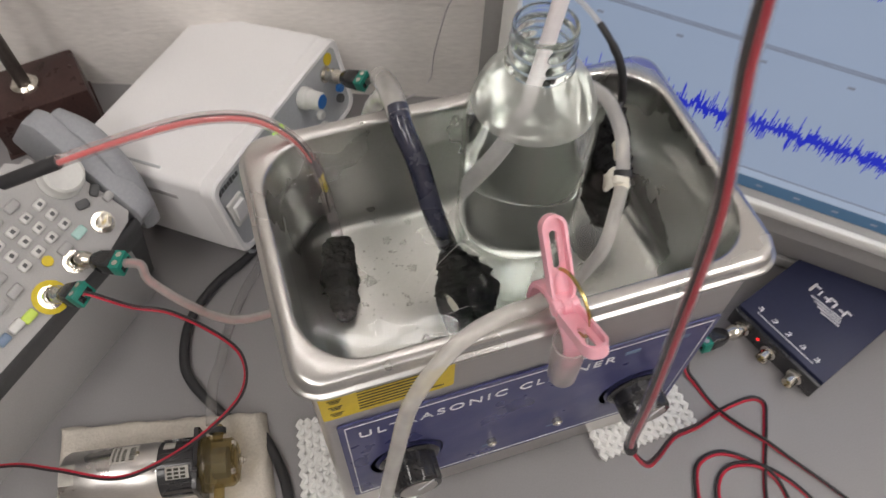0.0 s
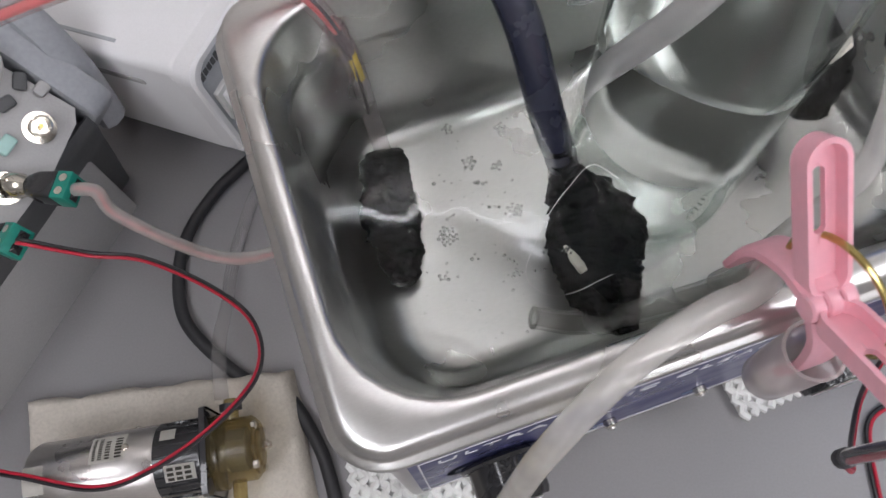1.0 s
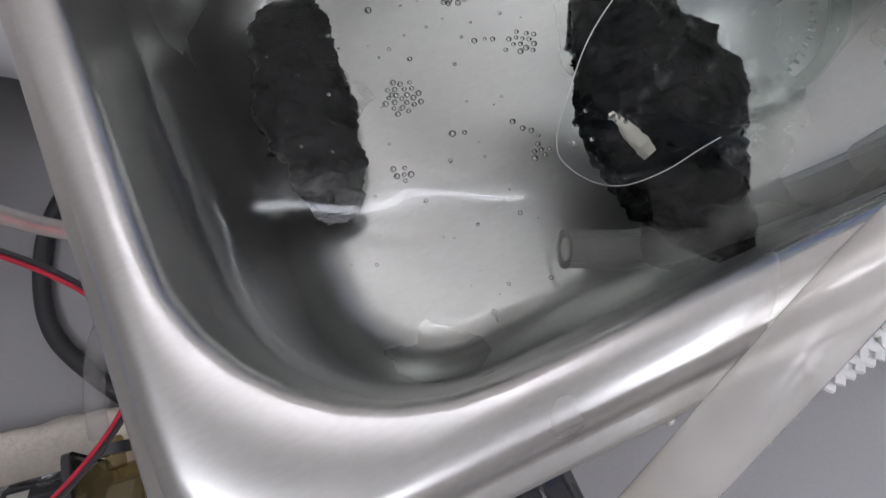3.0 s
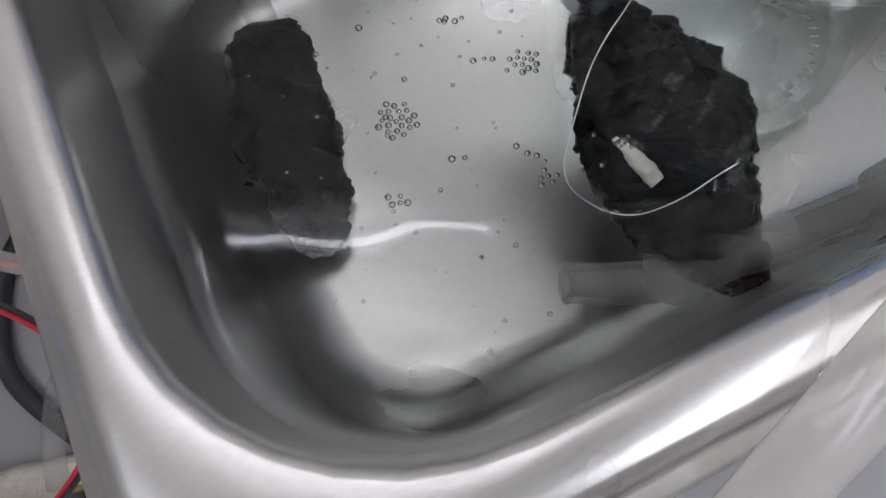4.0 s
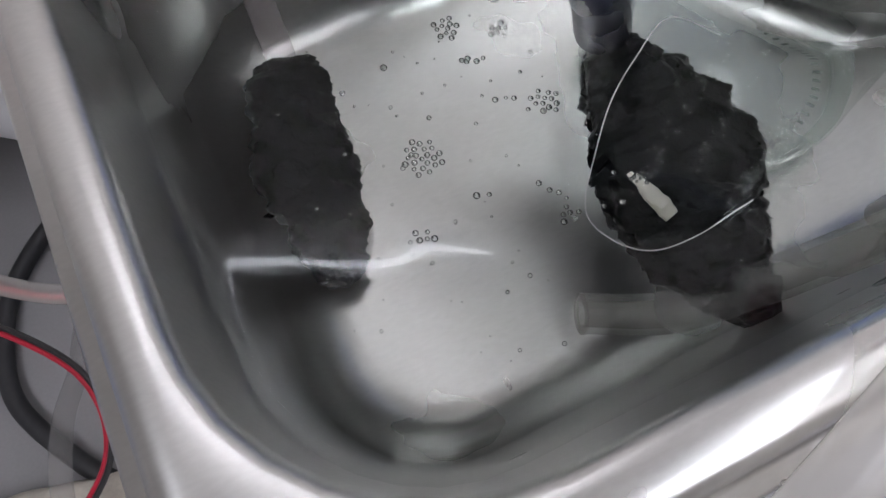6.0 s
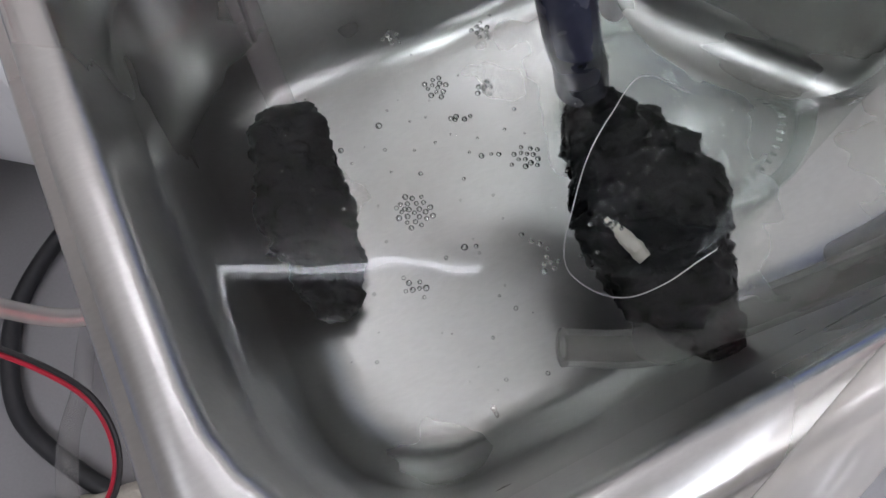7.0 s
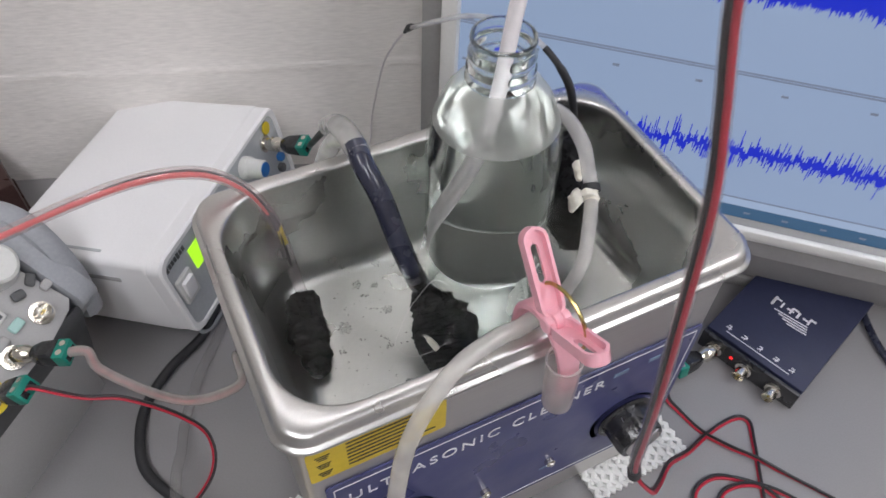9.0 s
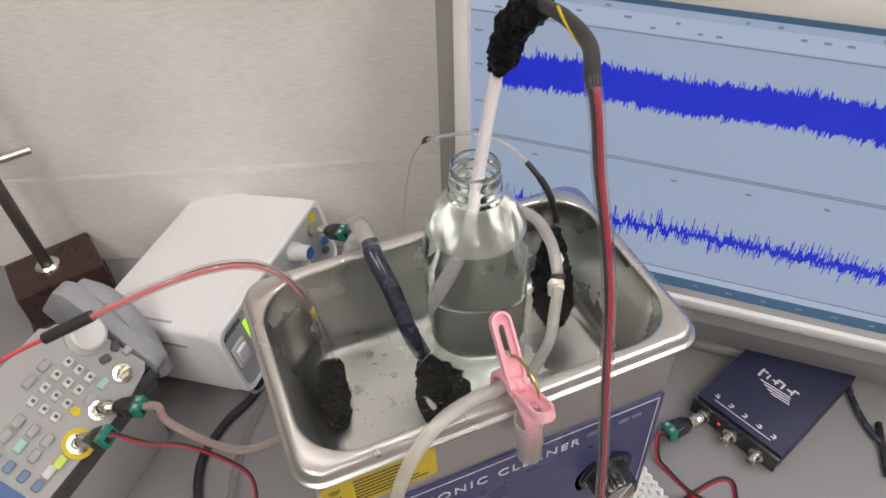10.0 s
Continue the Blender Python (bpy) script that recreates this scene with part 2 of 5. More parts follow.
BEZEL_SIDE = surface("silver_bezel", (0.33, 0.32, 0.31), 0.4, 0.15, vary=0.05, bump=0.03)
INSTR = surface("navy_instrument_case", (0.018, 0.022, 0.055), 0.5, vary=0.15, fine=900, coarse=30, bump=0.25)
GREEN = surface("green_terminal", (0.01, 0.20, 0.15), 0.4, vary=0.1, bump=0.05)
RED_WIRE = surface("red_wire", (0.42, 0.012, 0.035), 0.4, vary=0.1, bump=0.05)
PINK_WIRE = surface("faded_red_wire", (0.70, 0.10, 0.10), 0.4, vary=0.1, bump=0.05)
BLACK_WIRE = surface("black_wire", (0.02, 0.018, 0.02), 0.4, vary=0.1, bump=0.05)
YELLOW_PAINT = surface("yellow_mark", (0.65, 0.5, 0.02), 0.5, vary=0.1, bump=0.05)
BLUE_CAP = surface("blue_cap", (0.02, 0.14, 0.42), 0.4, vary=0.05, bump=0.02)
SLATE_KEY = surface("slate_key", (0.16, 0.23, 0.33), 0.5, vary=0.05, bump=0.03)
KEY = surface("white_key", (0.62, 0.62, 0.60), 0.45, vary=0.04, bump=0.03)
GREEN_KEY = surface("green_key", (0.55, 0.72, 0.12), 0.45, vary=0.04, bump=0.03)
TEAL_KEY = surface("pale_teal_key", (0.38, 0.58, 0.54), 0.5, vary=0.04, bump=0.03)
IRON = surface("brown_cast_iron", (0.055, 0.028, 0.025), 0.35, 0.2, vary=0.25, coarse=50, bump=0.2)
DARK_STEEL = surface("dark_rod_steel", (0.14, 0.12, 0.11), 0.4, 0.8, vary=0.15, bump=0.08)
TOWEL = surface("cream_towel", (0.54, 0.50, 0.44), 0.95, vary=0.10, fine=500, coarse=60, bump=0.9, spec=0.1)
MOTOR = surface("motor_steel", (0.60, 0.58, 0.56), 0.30, 1.0, vary=0.06, fine=300, coarse=40, bump=0.06, stretch=(1, 1, 6), rough_vary=0.08)
PAPER = surface("paper_sticker", (0.70, 0.68, 0.63), 0.6, vary=0.05, bump=0.03)
FOAM = surface("foam_net", (0.74, 0.74, 0.72), 0.8, vary=0.04, fine=600, bump=0.2)
CONNECTOR = surface("white_nylon", (0.72, 0.69, 0.60), 0.45, vary=0.08, bump=0.1)
WHITE_ROD = surface("white_plastic_rod", (0.76, 0.72, 0.73), 0.4, vary=0.04, bump=0.03)
HAZED = clear("dewed_glass", (0.96, 0.97, 0.96), 0.40, rough=0.05, ior=1.5, gloss=0.12, milk=(0.70, 0.72, 0.68))
GLASS = clear("bottle_glass", (0.94, 0.955, 0.945), 0.015, rough=0.04, ior=1.5, gloss=0.22, milk=(0.82, 0.83, 0.80))
SILICONE = clear("silicone_tube", (0.95, 0.94, 0.92), 0.40, rough=0.2, ior=1.42, milk=(0.94, 0.925, 0.89))
CLEAR_PVC = clear("clear_vinyl_tube", (0.95, 0.93, 0.93), 0.22, rough=0.10, ior=1.45, gloss=1.0, milk=(0.88, 0.78, 0.78))
CLOUDY = clear("cloudy_sleeve", (0.93, 0.92, 0.90), 0.45, rough=0.2, ior=1.42, milk=(0.85, 0.84, 0.81))
FOOT_GLASS = clear("foot_glass", (0.93, 0.96, 0.94), 0.24, rough=0.03, ior=1.5, milk=(0.85, 0.9, 0.86))
WET_TUBE = clear("wet_silicone", (0.97, 0.97, 0.965), 0.16, rough=0.1, ior=1.5, gloss=1.0, milk=(0.93, 0.92, 0.87))
SHEATH = clear("clear_sheath", (0.95, 0.93, 0.93), 0.07, rough=0.08, ior=1.45, gloss=1.4)
CAP = clear("frosted_cap", (0.95, 0.92, 0.91), 0.30, rough=0.3, ior=1.4, milk=(0.82, 0.78, 0.77))
AMBER = clear("amber_polymer", (0.80, 0.72, 0.48), 0.22, rough=0.12, ior=1.5, milk=(0.45, 0.36, 0.18))
WATER = liquid("water", (0.975, 0.99, 0.98), 1.33)
BUBBLE = liquid("air_bubble", (0.97, 0.98, 0.97), 0.76)
THICK_GLASS = liquid("thick_glass", (0.975, 0.99, 0.982), 1.47)


# ---- room ----
def wall(name, size, m, material, label):
    ob = part(name, boxed(size, bevel=0.0), material, smooth=0, m=m)
    return tagged(ob, label, "wall", kind="structure")


ZC, ZF = 1.70, -0.78
WALL_TURN = -20.0
wd = Vector((math.cos(radians(WALL_TURN)), math.sin(radians(WALL_TURN)), 0))
wn = Vector((-wd.y, wd.x, 0))
wp = Vector((-0.286, 0.437, 0)) + wn * 0.05
wall("wall_back", (5.0, 0.1, ZC - ZF), pose(wp.x, wp.y, (ZC + ZF) / 2, 0, 0, WALL_TURN), WALL, "beige woven wallpaper wall behind the desk")
for nm, along, off in (("wall_front", 0, -3.5), ("wall_left", -2.5, -1.75), ("wall_right", 2.5, -1.75)):
    c = wp + wd * along + wn * off
    s = (5.0, 0.1, ZC - ZF) if nm == "wall_front" else (0.1, 3.6, ZC - ZF)
    wall(nm, s, pose(c.x, c.y, (ZC + ZF) / 2, 0, 0, WALL_TURN), PAINT, "plain painted wall of the room")
c = wp - wn * 1.75
tagged(part("floor", boxed((5.2, 3.8, 0.1)), FLOOR, smooth=0, m=pose(c.x, c.y, ZF - 0.05, 0, 0, WALL_TURN)), "grey tiled floor of the room", "floor", kind="structure")
tagged(part("ceiling", boxed((5.2, 3.8, 0.1)), CEILING, smooth=0, m=pose(c.x, c.y, ZC + 0.05, 0, 0, WALL_TURN)), "white board ceiling of the room", "ceiling", kind="structure")
# a ledge strip low on the wall
q = wp - wn * 0.0481 + Vector((0, 0, 0.092))
part("trim", boxed((2.4, 0.0045, 0.010), bevel=0.0008), WALL, m=pose(q.x, q.y, q.z, 0, 0, WALL_TURN))
tagged(bpy.data.objects["trim"], "thin beige seam strip along the wallpaper wall", "trim", kind="structure")

# desk, pushed against the wall
desk = thing("desk", pose(0.1, -0.15, TABLE, 0, 0, WALL_TURN), "grey laminate desk against the wall, crowded with equipment", "desk")
part("desktop", boxed((1.9, 1.06, 0.028), (0, 0, -0.014), 0.002), DESK, desk)
for sx in (-0.9, 0.9):
    for sy in (-0.48, 0.48):
        part("leg", boxed((0.05, 0.05, 0.722), (sx, sy, -0.389), 0.003), MID_GREY, desk)


def ceiling_lamp(x, y, turn):
    lamp = thing("ceiling_light", pose(x, y, ZC, 0, 0, turn), "long white ceiling light with a lit diffuser", "ceiling light", "ceiling lights")
    part("housing", boxed((1.28, 0.30, 0.05), (0, 0, -0.025), 0.004), WHITE, lamp)
    part("diffuser", boxed((1.22, 0.26, 0.012), (0, 0, -0.055), 0.004), TUBES, lamp, "lit white diffuser")
    return lamp


for lx, ly in ((-0.95, -0.50), (0.80, -0.70), (-0.6, -1.55), (0.95, -1.70)):
    ceiling_lamp(lx, ly, 70)

# slim task light on the wall above the desk
tl = thing("task_light", pose(-0.006, 0.301, 0.90, 0, 0, -24), "slim white task light on the wall above the desk", "task light")
part("housing", boxed((0.36, 0.05, 0.020), (0, 0.012, 0.022), 0.004), WHITE, tl)
part("tube", rod((-0.155, 0, 0), (0.155, 0, 0), 0.0048, 20, 0.002), TASK_TUBE, tl, "lit fluorescent tube")
for sx in (-0.165, 0.165):
    part("socket", boxed((0.016, 0.030, 0.034), (sx, 0.002, 0.0), 0.003), WHITE, tl)
for sx in (-0.12, 0.12):
    part("bracket", boxed((0.03, 0.075, 0.008), (sx, 0.062, 0.030), 0.002), WHITE, tl)

# ---- ultrasonic cleaner ----
H = 0.21
cleaner = thing("ultrasonic_cleaner", pose(0, 0, TABLE + 0.012), "stainless steel ultrasonic cleaner with blue front panel, filled with water", "ultrasonic cleaner")
# pressed tank with rolled rim
rim_w, rim_d, rim_at = 0.272, 0.171, (0.0016, 0.0034)
loops = []
for dw, z, r in ((-0.0030, H - 0.0098, 0.0165), (-0.0006, H - 0.0100, 0.0177), (0.0006, H - 0.0094, 0.0183), (0.0006, H - 0.0086, 0.0183), (-0.0006, H - 0.0078, 0.0177), (-0.0040, H - 0.0074, 0.0160), (-0.0056, H - 0.0064, 0.0153), (-0.0060, H - 0.0034, 0.0152), (-0.0072, H - 0.0014, 0.0147), (-0.0096, H - 0.0004, 0.0140), (-0.0130, H, 0.0132)):
    loops.append(loop_rect(rim_w + dw, rim_d + dw, r, z, at=rim_at))
ox, ow, od, oy = 0.0012, 0.2500, 0.1460, 0.0028
for inset, z, r in ((-0.0034, H, 0.0355), (-0.001, H - 0.0005, 0.0345), (0.0006, H - 0.0020, 0.034), (0.0012, H - 0.004, 0.034), (0.0043, H - 0.0135, 0.033), (0.0080, H - 0.0250, 0.031), (0.0140, H - 0.05, 0.029), (0.0235, H - 0.080, 0.028)):
    loops.append(loop_rect(ow - inset, od - inset, r, z, at=(ox, oy + 0.0015 * max(0, min(1, inset / 0.02)))))
zb, fr = 0.111, 0.015
for i in range(1, 7):
    a = radians(15 * i)
    ins = 0.0235 + 2 * fr * (1 - math.cos(a))
    loops.append(loop_rect(ow - ins, od - ins, max(0.028 - fr * (1 - math.cos(a)) * 0.6, 0.012), zb + fr * (1 - math.sin(a)), at=(ox, oy + 0.0015)))
bm = skin(bmesh.new(), loops, False, True)
tank = part("tank", bm, TANK, cleaner, "pressed stainless tank with rounded rim", local=False, smooth=50)
bv = tank.modifiers.new("thick", "SOLIDIFY")
bv.thickness, bv.offset = 0.0008, -1
bm = skin(bmesh.new(), [loop_rect(0.252, 0.150, 0.006, -0.018), loop_rect(0.252, 0.150, 0.006, H - 0.012)], True, False)
part("body", bm, CASE, cleaner, "sheet steel housing", local=False)
YF = -0.075
panel = part("front_panel", plate(0.239, 0.135, 0.0012, 0.003, at=(0.002, YF - 0.0002, 0.0775)), BLUE, cleaner, "dark blue printed front panel", local=False)
bm = bmesh.new()
for w, h, zc in ((0.231, 0.0007, 0.1405), (0.231, 0.0007, 0.0145)):
    box(bm, (w, 0.0003, h), (0.002, YF - 0.0016, zc))
for sx in (-0.1135, 0.1175):
    box(bm, (0.0007, 0.0003, 0.126), (sx, YF - 0.0016, 0.0775))
part("border_line", bm, WHITE_INK, panel, local=False, smooth=0)
lettering("title", "ULTRASONIC CLEANER", 0.0125, pose(-0.107, YF - 0.0015, 0.1205, 90, 0, 0), WHITE_INK, panel, "white printed title lettering", spread=1.28, local=False)
bm = bmesh.new()
for i, (bx, bw) in enumerate(((0.066, 0.010), (0.090, 0.008), (0.101, 0.007))):
    box(bm, (bw, 0.0003, 0.004), (bx, YF - 0.0016, 0.128))
for bx in (-0.02, 0.028):
    box(bm, (0.012, 0.0003, 0.0016), (bx, YF - 0.0016, 0.034))
part("print", bm, SLATE_KEY, panel, "small faded print", local=False, smooth=0)
# warning label
label = part("warning_label", plate(0.073, 0.031, 0.0003, 0.002, at=(-0.0865, YF - 0.0002, 0.1725)), YELLOW, cleaner, "yellow warning label with black print", local=False)
bm = bmesh.new()
random.seed(4)
for k in range(7):
    w = 0.048 * random.uniform(0.75, 1.0)
    box(bm, (w, 0.0002, 0.0013), (-0.107 + w / 2 + 0.004, YF - 0.0007, 0.1845 - 0.0037 * k))
for k in range(3):
    for j in range(3):
        box(bm, (0.0075 - 0.0015 * j, 0.0002, 0.0007), (-0.115, YF - 0.0007, 0.182 - 0.0085 * k - 0.0018 * j))
part("print", bm, BLACK_INK, label, local=False, smooth=0)


def knob(x, z, angle):
    k = part("knob", rod((x, YF - 0.002, z), (x, YF - 0.005, z), 0.0205, 40, 0.0015), BLACK_PLASTIC, cleaner, "glossy black rotary knob", local=False)
    bm = bmesh.new()
    prof = [(0.0168, 0.0), (0.0165, 0.016), (0.0155, 0.0185), (0.0, 0.0185)]
    mm = axis((x, YF - 0.005, z), (x, YF - 0.03, z))
    n = 48
    rings = []
    for r, h in prof[:-1]:
        rings.append([bm.verts.new(mm @ Vector(((r - (0.0008 if i % 4 == 0 else 0)) * math.cos(2 * math.pi * i / n), (r - (0.0008 if i % 4 == 0 else 0)) * math.sin(2 * math.pi * i / n), h))) for i in range(n)])
    for a, b in zip(rings, rings[1:]):
        for i in range(n):
            bm.faces.new((a[i], a[(i + 1) % n], b[(i + 1) % n], b[i]))
    bm.faces.new(rings[-1])
    part("grip", bm, BLACK_PLASTIC, k, local=False)
    part("cap", rod((x, YF - 0.0235, z), (x, YF - 0.0245, z), 0.0125, 32, 0.0004), CASE, k, "bright metal cap", local=False)
    ca, sa = math.cos(radians(angle)), math.sin(radians(angle))
    bm = boxed((0.0165, 0.0006, 0.0012), (0, 0, 0))
    part("pointer", bm, WHITE_INK, k, "white pointer line", local=False, m=Matrix.Translation((x + 0.0085 * ca, YF - 0.0248, z + 0.0085 * sa)) @ pose(0, 0, 0, 0, -angle, 0))
    bm = bmesh.new()
    n = 26
    pts = []
    for i in range(n + 1):
        a = radians(-40 + 260 * i / n)
        pts.append((math.cos(a), math.sin(a)))
    for i in range(n):
        r0, r1 = 0.0222, 0.0228 + 0.0035 * i / n
        v = [bm.verts.new((x + r * p[0], YF - 0.0016, z + r * p[1])) for p, r in ((pts[i], r0), (pts[i + 1], r0), (pts[i + 1], r1), (pts[i], r1))]
        bm.faces.new(v)
    bmesh.ops.solidify(bm, geom=bm.faces[:], thickness=0.0002)
    part("scale_arc", bm, SLATE_KEY, k, "pale printed dial arc", local=False, smooth=0)


knob(-0.078, 0.062, 55)
knob(0.083, 0.062, 65)
for sx, sz in ((0.028, 0.044), (-0.020, 0.043)):
    s = part("indicator", rod((sx, YF - 0.001, sz), (sx, YF - 0.0055, sz), 0.0034, 20, 0.0008), CHROME, cleaner, "small chrome indicator collar", local=False)
    part("lens", lathed([(0.0021, 0), (0.0016, 0.0012), (0, 0.0016)], 16, axis((sx, YF - 0.0052, sz), (sx, YF - 0.02, sz))), CASE, s, local=False)

# foam net pads under the machine
def foam_pad(m, label):
    random.seed(9)
    bm = bmesh.new()
    w, d, nx, ny = 0.085, 0.085, 15, 11
    for i in range(nx):
        pts = []
        for j in range(2 * ny + 1):
            x = -w / 2 + w * (i + 0.5) / nx + (0.0015 if j % 2 else -0.0015) * (1 if i % 2 else -1)
            pts.append(Vector((x, -d / 2 + d * j / (2 * ny), 0.0055 + 0.0006 * math.sin(j * 1.3 + i))))
        sweep(bm, smooth_line(pts, 2), 0.0019, 6, flat=1.4)
    box(bm, (w * 0.97, d * 0.97, 0.004), (0, 0, 0.002), 0.001)
    ob = part("foam_pad", bm, FOAM, m=m)
    return tagged(ob, label, "foam pad", "foam pads under the cleaner")


foam_pad(pose(0.108, -0.052, TABLE, 0, 0, 4), "white expanded foam net pad folded under the steel cleaner")
foam_pad(pose(-0.112, -0.045, TABLE, 0, 0, -8), "white expanded foam net pad under the cleaner's corner")
foam_pad(pose(-0.08, 0.05, TABLE, 0, 0, 0), "white expanded foam net pad under the cleaner's back")
foam_pad(pose(0.08, 0.05, TABLE, 0, 0, 3), "white expanded foam net pad under the cleaner's back")

# ---- bottle ----
V3 = lambda *a: Vector(a)
RIPPLE = 0.00030
ZW, ZB = 0.183, 0.2795
BX, BY, BR, BZ = 0.0148, 0.0072, 0.0345, 0.1122
bottle = thing("glass_bottle", pose(BX, BY, BZ), "clear round glass bottle, mostly full of water, standing in the tank", "bottle")
body = [(0.0, 0.004), (0.012, 0.0035), (0.024, 0.001), (0.029, 0.0), (0.0325, 0.0015), (0.0345, 0.006), (BR, 0.02), (BR, 0.144), (0.0338, 0.155), (0.0312, 0.1655), (0.0265, 0.1775), (0.0205, 0.1858), (0.0166, 0.1894)]
part("body", lathed(body[:10], 56), GLASS, bottle, "thin clear glass wall", smooth=60)
part("shoulder", lathed(body[9:], 56), HAZED, bottle, "round glass shoulder hazed with dew", smooth=60)
part("foot_ring", lathed([(0.0300, 0.0008), (0.0338, 0.0045), (0.0338, 0.0075), (0.0300, 0.0035)], 56), FOOT_GLASS, bottle, "thick ribbed glass foot", smooth=60)
for k in range(64):
    a = 2 * math.pi * k / 64
    part("grip_rib", boxed((0.0022, 0.0008, 0.0008), (0.0268 * math.cos(a), 0.0268 * math.sin(a), -0.0004), 0.0003, (0, 0, math.degrees(a))), FOOT_GLASS, bottle, smooth=40)
neck = [(0.0166, 0.2014), (0.0152, 0.204), (0.0150, 0.2055), (0.0162, 0.2065), (0.0162, 0.2085), (0.0150, 0.2095), (0.0149, 0.2125), (0.0157, 0.2135), (0.0157, 0.2150), (0.0148, 0.2160), (0.0147, 0.2205), (0.0152, 0.2220), (0.0148, 0.2235), (0.0138, 0.2238), (0.0131, 0.2225), (0.0130, 0.204), (0.0148, 0.2006), (0.0166, 0.2014)]
nk = part("neck", lathed([(r, z - 0.0119) for r, z in neck], 64), THICK_GLASS, bottle, "thick glass threaded neck", smooth=60)
nk.visible_shadow = False

# ---- water: one body, standing higher inside the bottle ----
def water_body():
    bm = bmesh.new()
    n, rings = 160, 64
    col = [(BR - 0.0012, ZW + 0.0008), (BR - 0.0012, 0.2555), (0.0326, 0.266), (0.0300, 0.2775), (0.0292, ZB + 0.0005), (0.0275, ZB), (0.0, ZB)]
    lathe(bm, col, n, Matrix.Translation((BX, BY, 0)))
    bm.verts.ensure_lookup_table()
    last = [bm.verts[i] for i in range(n)]
    rect = loop_rect(ow - 0.0090, od - 0.0090, 0.031, ZW, 24, (ox, oy))
    rect = [a.lerp(b, k / 12) for a, b in zip(rect, rect[1:] + rect[:1]) for k in range(12)]
    ang = sorted((math.atan2(p.y - BY, p.x - BX), (p - V3(BX, BY, ZW)).length) for p in rect)
    xs, ys = [a for a, _ in ang], [r for _, r in ang]
    reach = [float(np.interp(math.atan2(math.sin(2 * math.pi * i / n), math.cos(2 * math.pi * i / n)), xs, ys, period=2 * math.pi)) for i in range(n)]
    for k in range(1, rings + 1):
        f = 1 - (1 - k / rings) ** 1.6
        now = []
        for i in range(n):
            r = (BR - 0.0012) * (1 - f) + reach[i] * f
            x, y = BX + r * math.cos(2 * math.pi * i / n), BY + r * math.sin(2 * math.pi * i / n)
            z = ZW + RIPPLE * math.sin(math.pi * f) * (noise.noise((x * 38, y * 38, 5)) + 0.32 * noise.noise((x * 120, y * 120, 9))) + 0.0008 * max(0.0, (f - 0.96) / 0.04) ** 3 + 0.0008 * max(0.0, 1 - f / 0.06) ** 2
            now.append(bm.verts.new((x, y, z)))
        for i in range(n):
            j = (i + 1) % n
            bm.faces.new((last[i], last[j], now[j], now[i]))
        last = now
    return bm


water = part("water", water_body(), WATER, smooth=40)
tagged(water, "clear still water filling the steel tank and the bottle", "water", kind="structure")


# ---- monitor ----
MON_TILT = -2.5
mon = thing("monitor", pose(0.2357, 0.0598, TABLE, 0, 0, -42.8) @ pose(0, 0, 0, MON_TILT), "wide computer monitor with white bezel, showing two blue signal traces", "monitor")
ML, MR, MB, MT = -0.228, 0.300, 0.014, 0.392   # heights over the desk
bm = bmesh.new()
box(bm, (MR - ML, 0.040, MT - MB - 0.05), ((ML + MR) / 2, 0.026, (MT + MB) / 2 + 0.02), 0.004)
part("back_shell", bm, BEZEL_SIDE, mon)
SL, SR, SB, ST = -0.199, 0.272, 0.090, 0.366
part("panel", boxed((SR - SL, 0.003, ST - SB), ((SL + SR) / 2, 0.0035, (SB + ST) / 2)), SCREEN, mon, "lit pale blue screen", smooth=0)
part("side_bezel", boxed((0.016, 0.012, ST - SB + 0.05), (ML + 0.008, 0.002, (SB + ST) / 2), 0.002), BEZEL_SIDE, mon)
part("side_bezel", boxed((0.013, 0.014, ST - SB + 0.05), (SL - 0.0065, 0.0, (SB + ST) / 2), 0.002), BEZEL, mon)
part("side_bezel", boxed((MR - SR, 0.014, ST - SB + 0.05), ((SR + MR) / 2, 0.0, (SB + ST) / 2), 0.002), BEZEL, mon)
part("top_bezel", boxed((SR - SL + 0.026, 0.0145, 0.024), ((SL + SR) / 2, 0.0, ST + 0.012), 0.003), BEZEL, mon)
bm = bmesh.new()
prof = [(0.0, 0.091), (-0.0065, 0.088), (-0.008, 0.085), (-0.0065, 0.076), (-0.0065, 0.060), (-0.004, 0.058), (0.004, 0.030), (0.012, 0.0165), (0.030, 0.0165), (0.030, 0.091)]
rings = [[bm.verts.new((x, y, z)) for y, z in prof] for x in (SL - 0.013, MR - 0.014)]
for i in range(len(prof)):
    k = (i + 1) % len(prof)
    bm.faces.new((rings[0][i], rings[0][k], rings[1][k], rings[1][i]))
bm.faces.new(rings[0])
bm.faces.new(rings[1][::-1])
chin = part("bottom_bezel", bm, BEZEL_SIDE, mon, "silver grey bottom bezel with a bright upper lip", smooth=20)
part("lip", boxed((SR - SL + 0.03, 0.006, 0.0135), ((SL + SR) / 2, -0.0072, 0.0832), 0.0025, (12, 0, 0)), BEZEL, chin, "white glossy lip")
bm = bmesh.new()
for k in range(3):
    box(bm, (0.0045, 0.0005, 0.005), (0.010 + 0.006 * k, -0.0067, 0.070))
part("badge", bm, LIGHT_GREY, chin, smooth=0)
part("stand_neck", boxed((0.10, 0.05, 0.20), (0.03, 0.07, 0.115), 0.006), BEZEL_SIDE, mon, m=pose(0, 0, 0, -MON_TILT))
part("stand_base", boxed((0.26, 0.20, 0.014), (0.03, 0.11, 0.007), 0.005), BEZEL_SIDE, mon, m=pose(0, 0, 0, -MON_TILT))


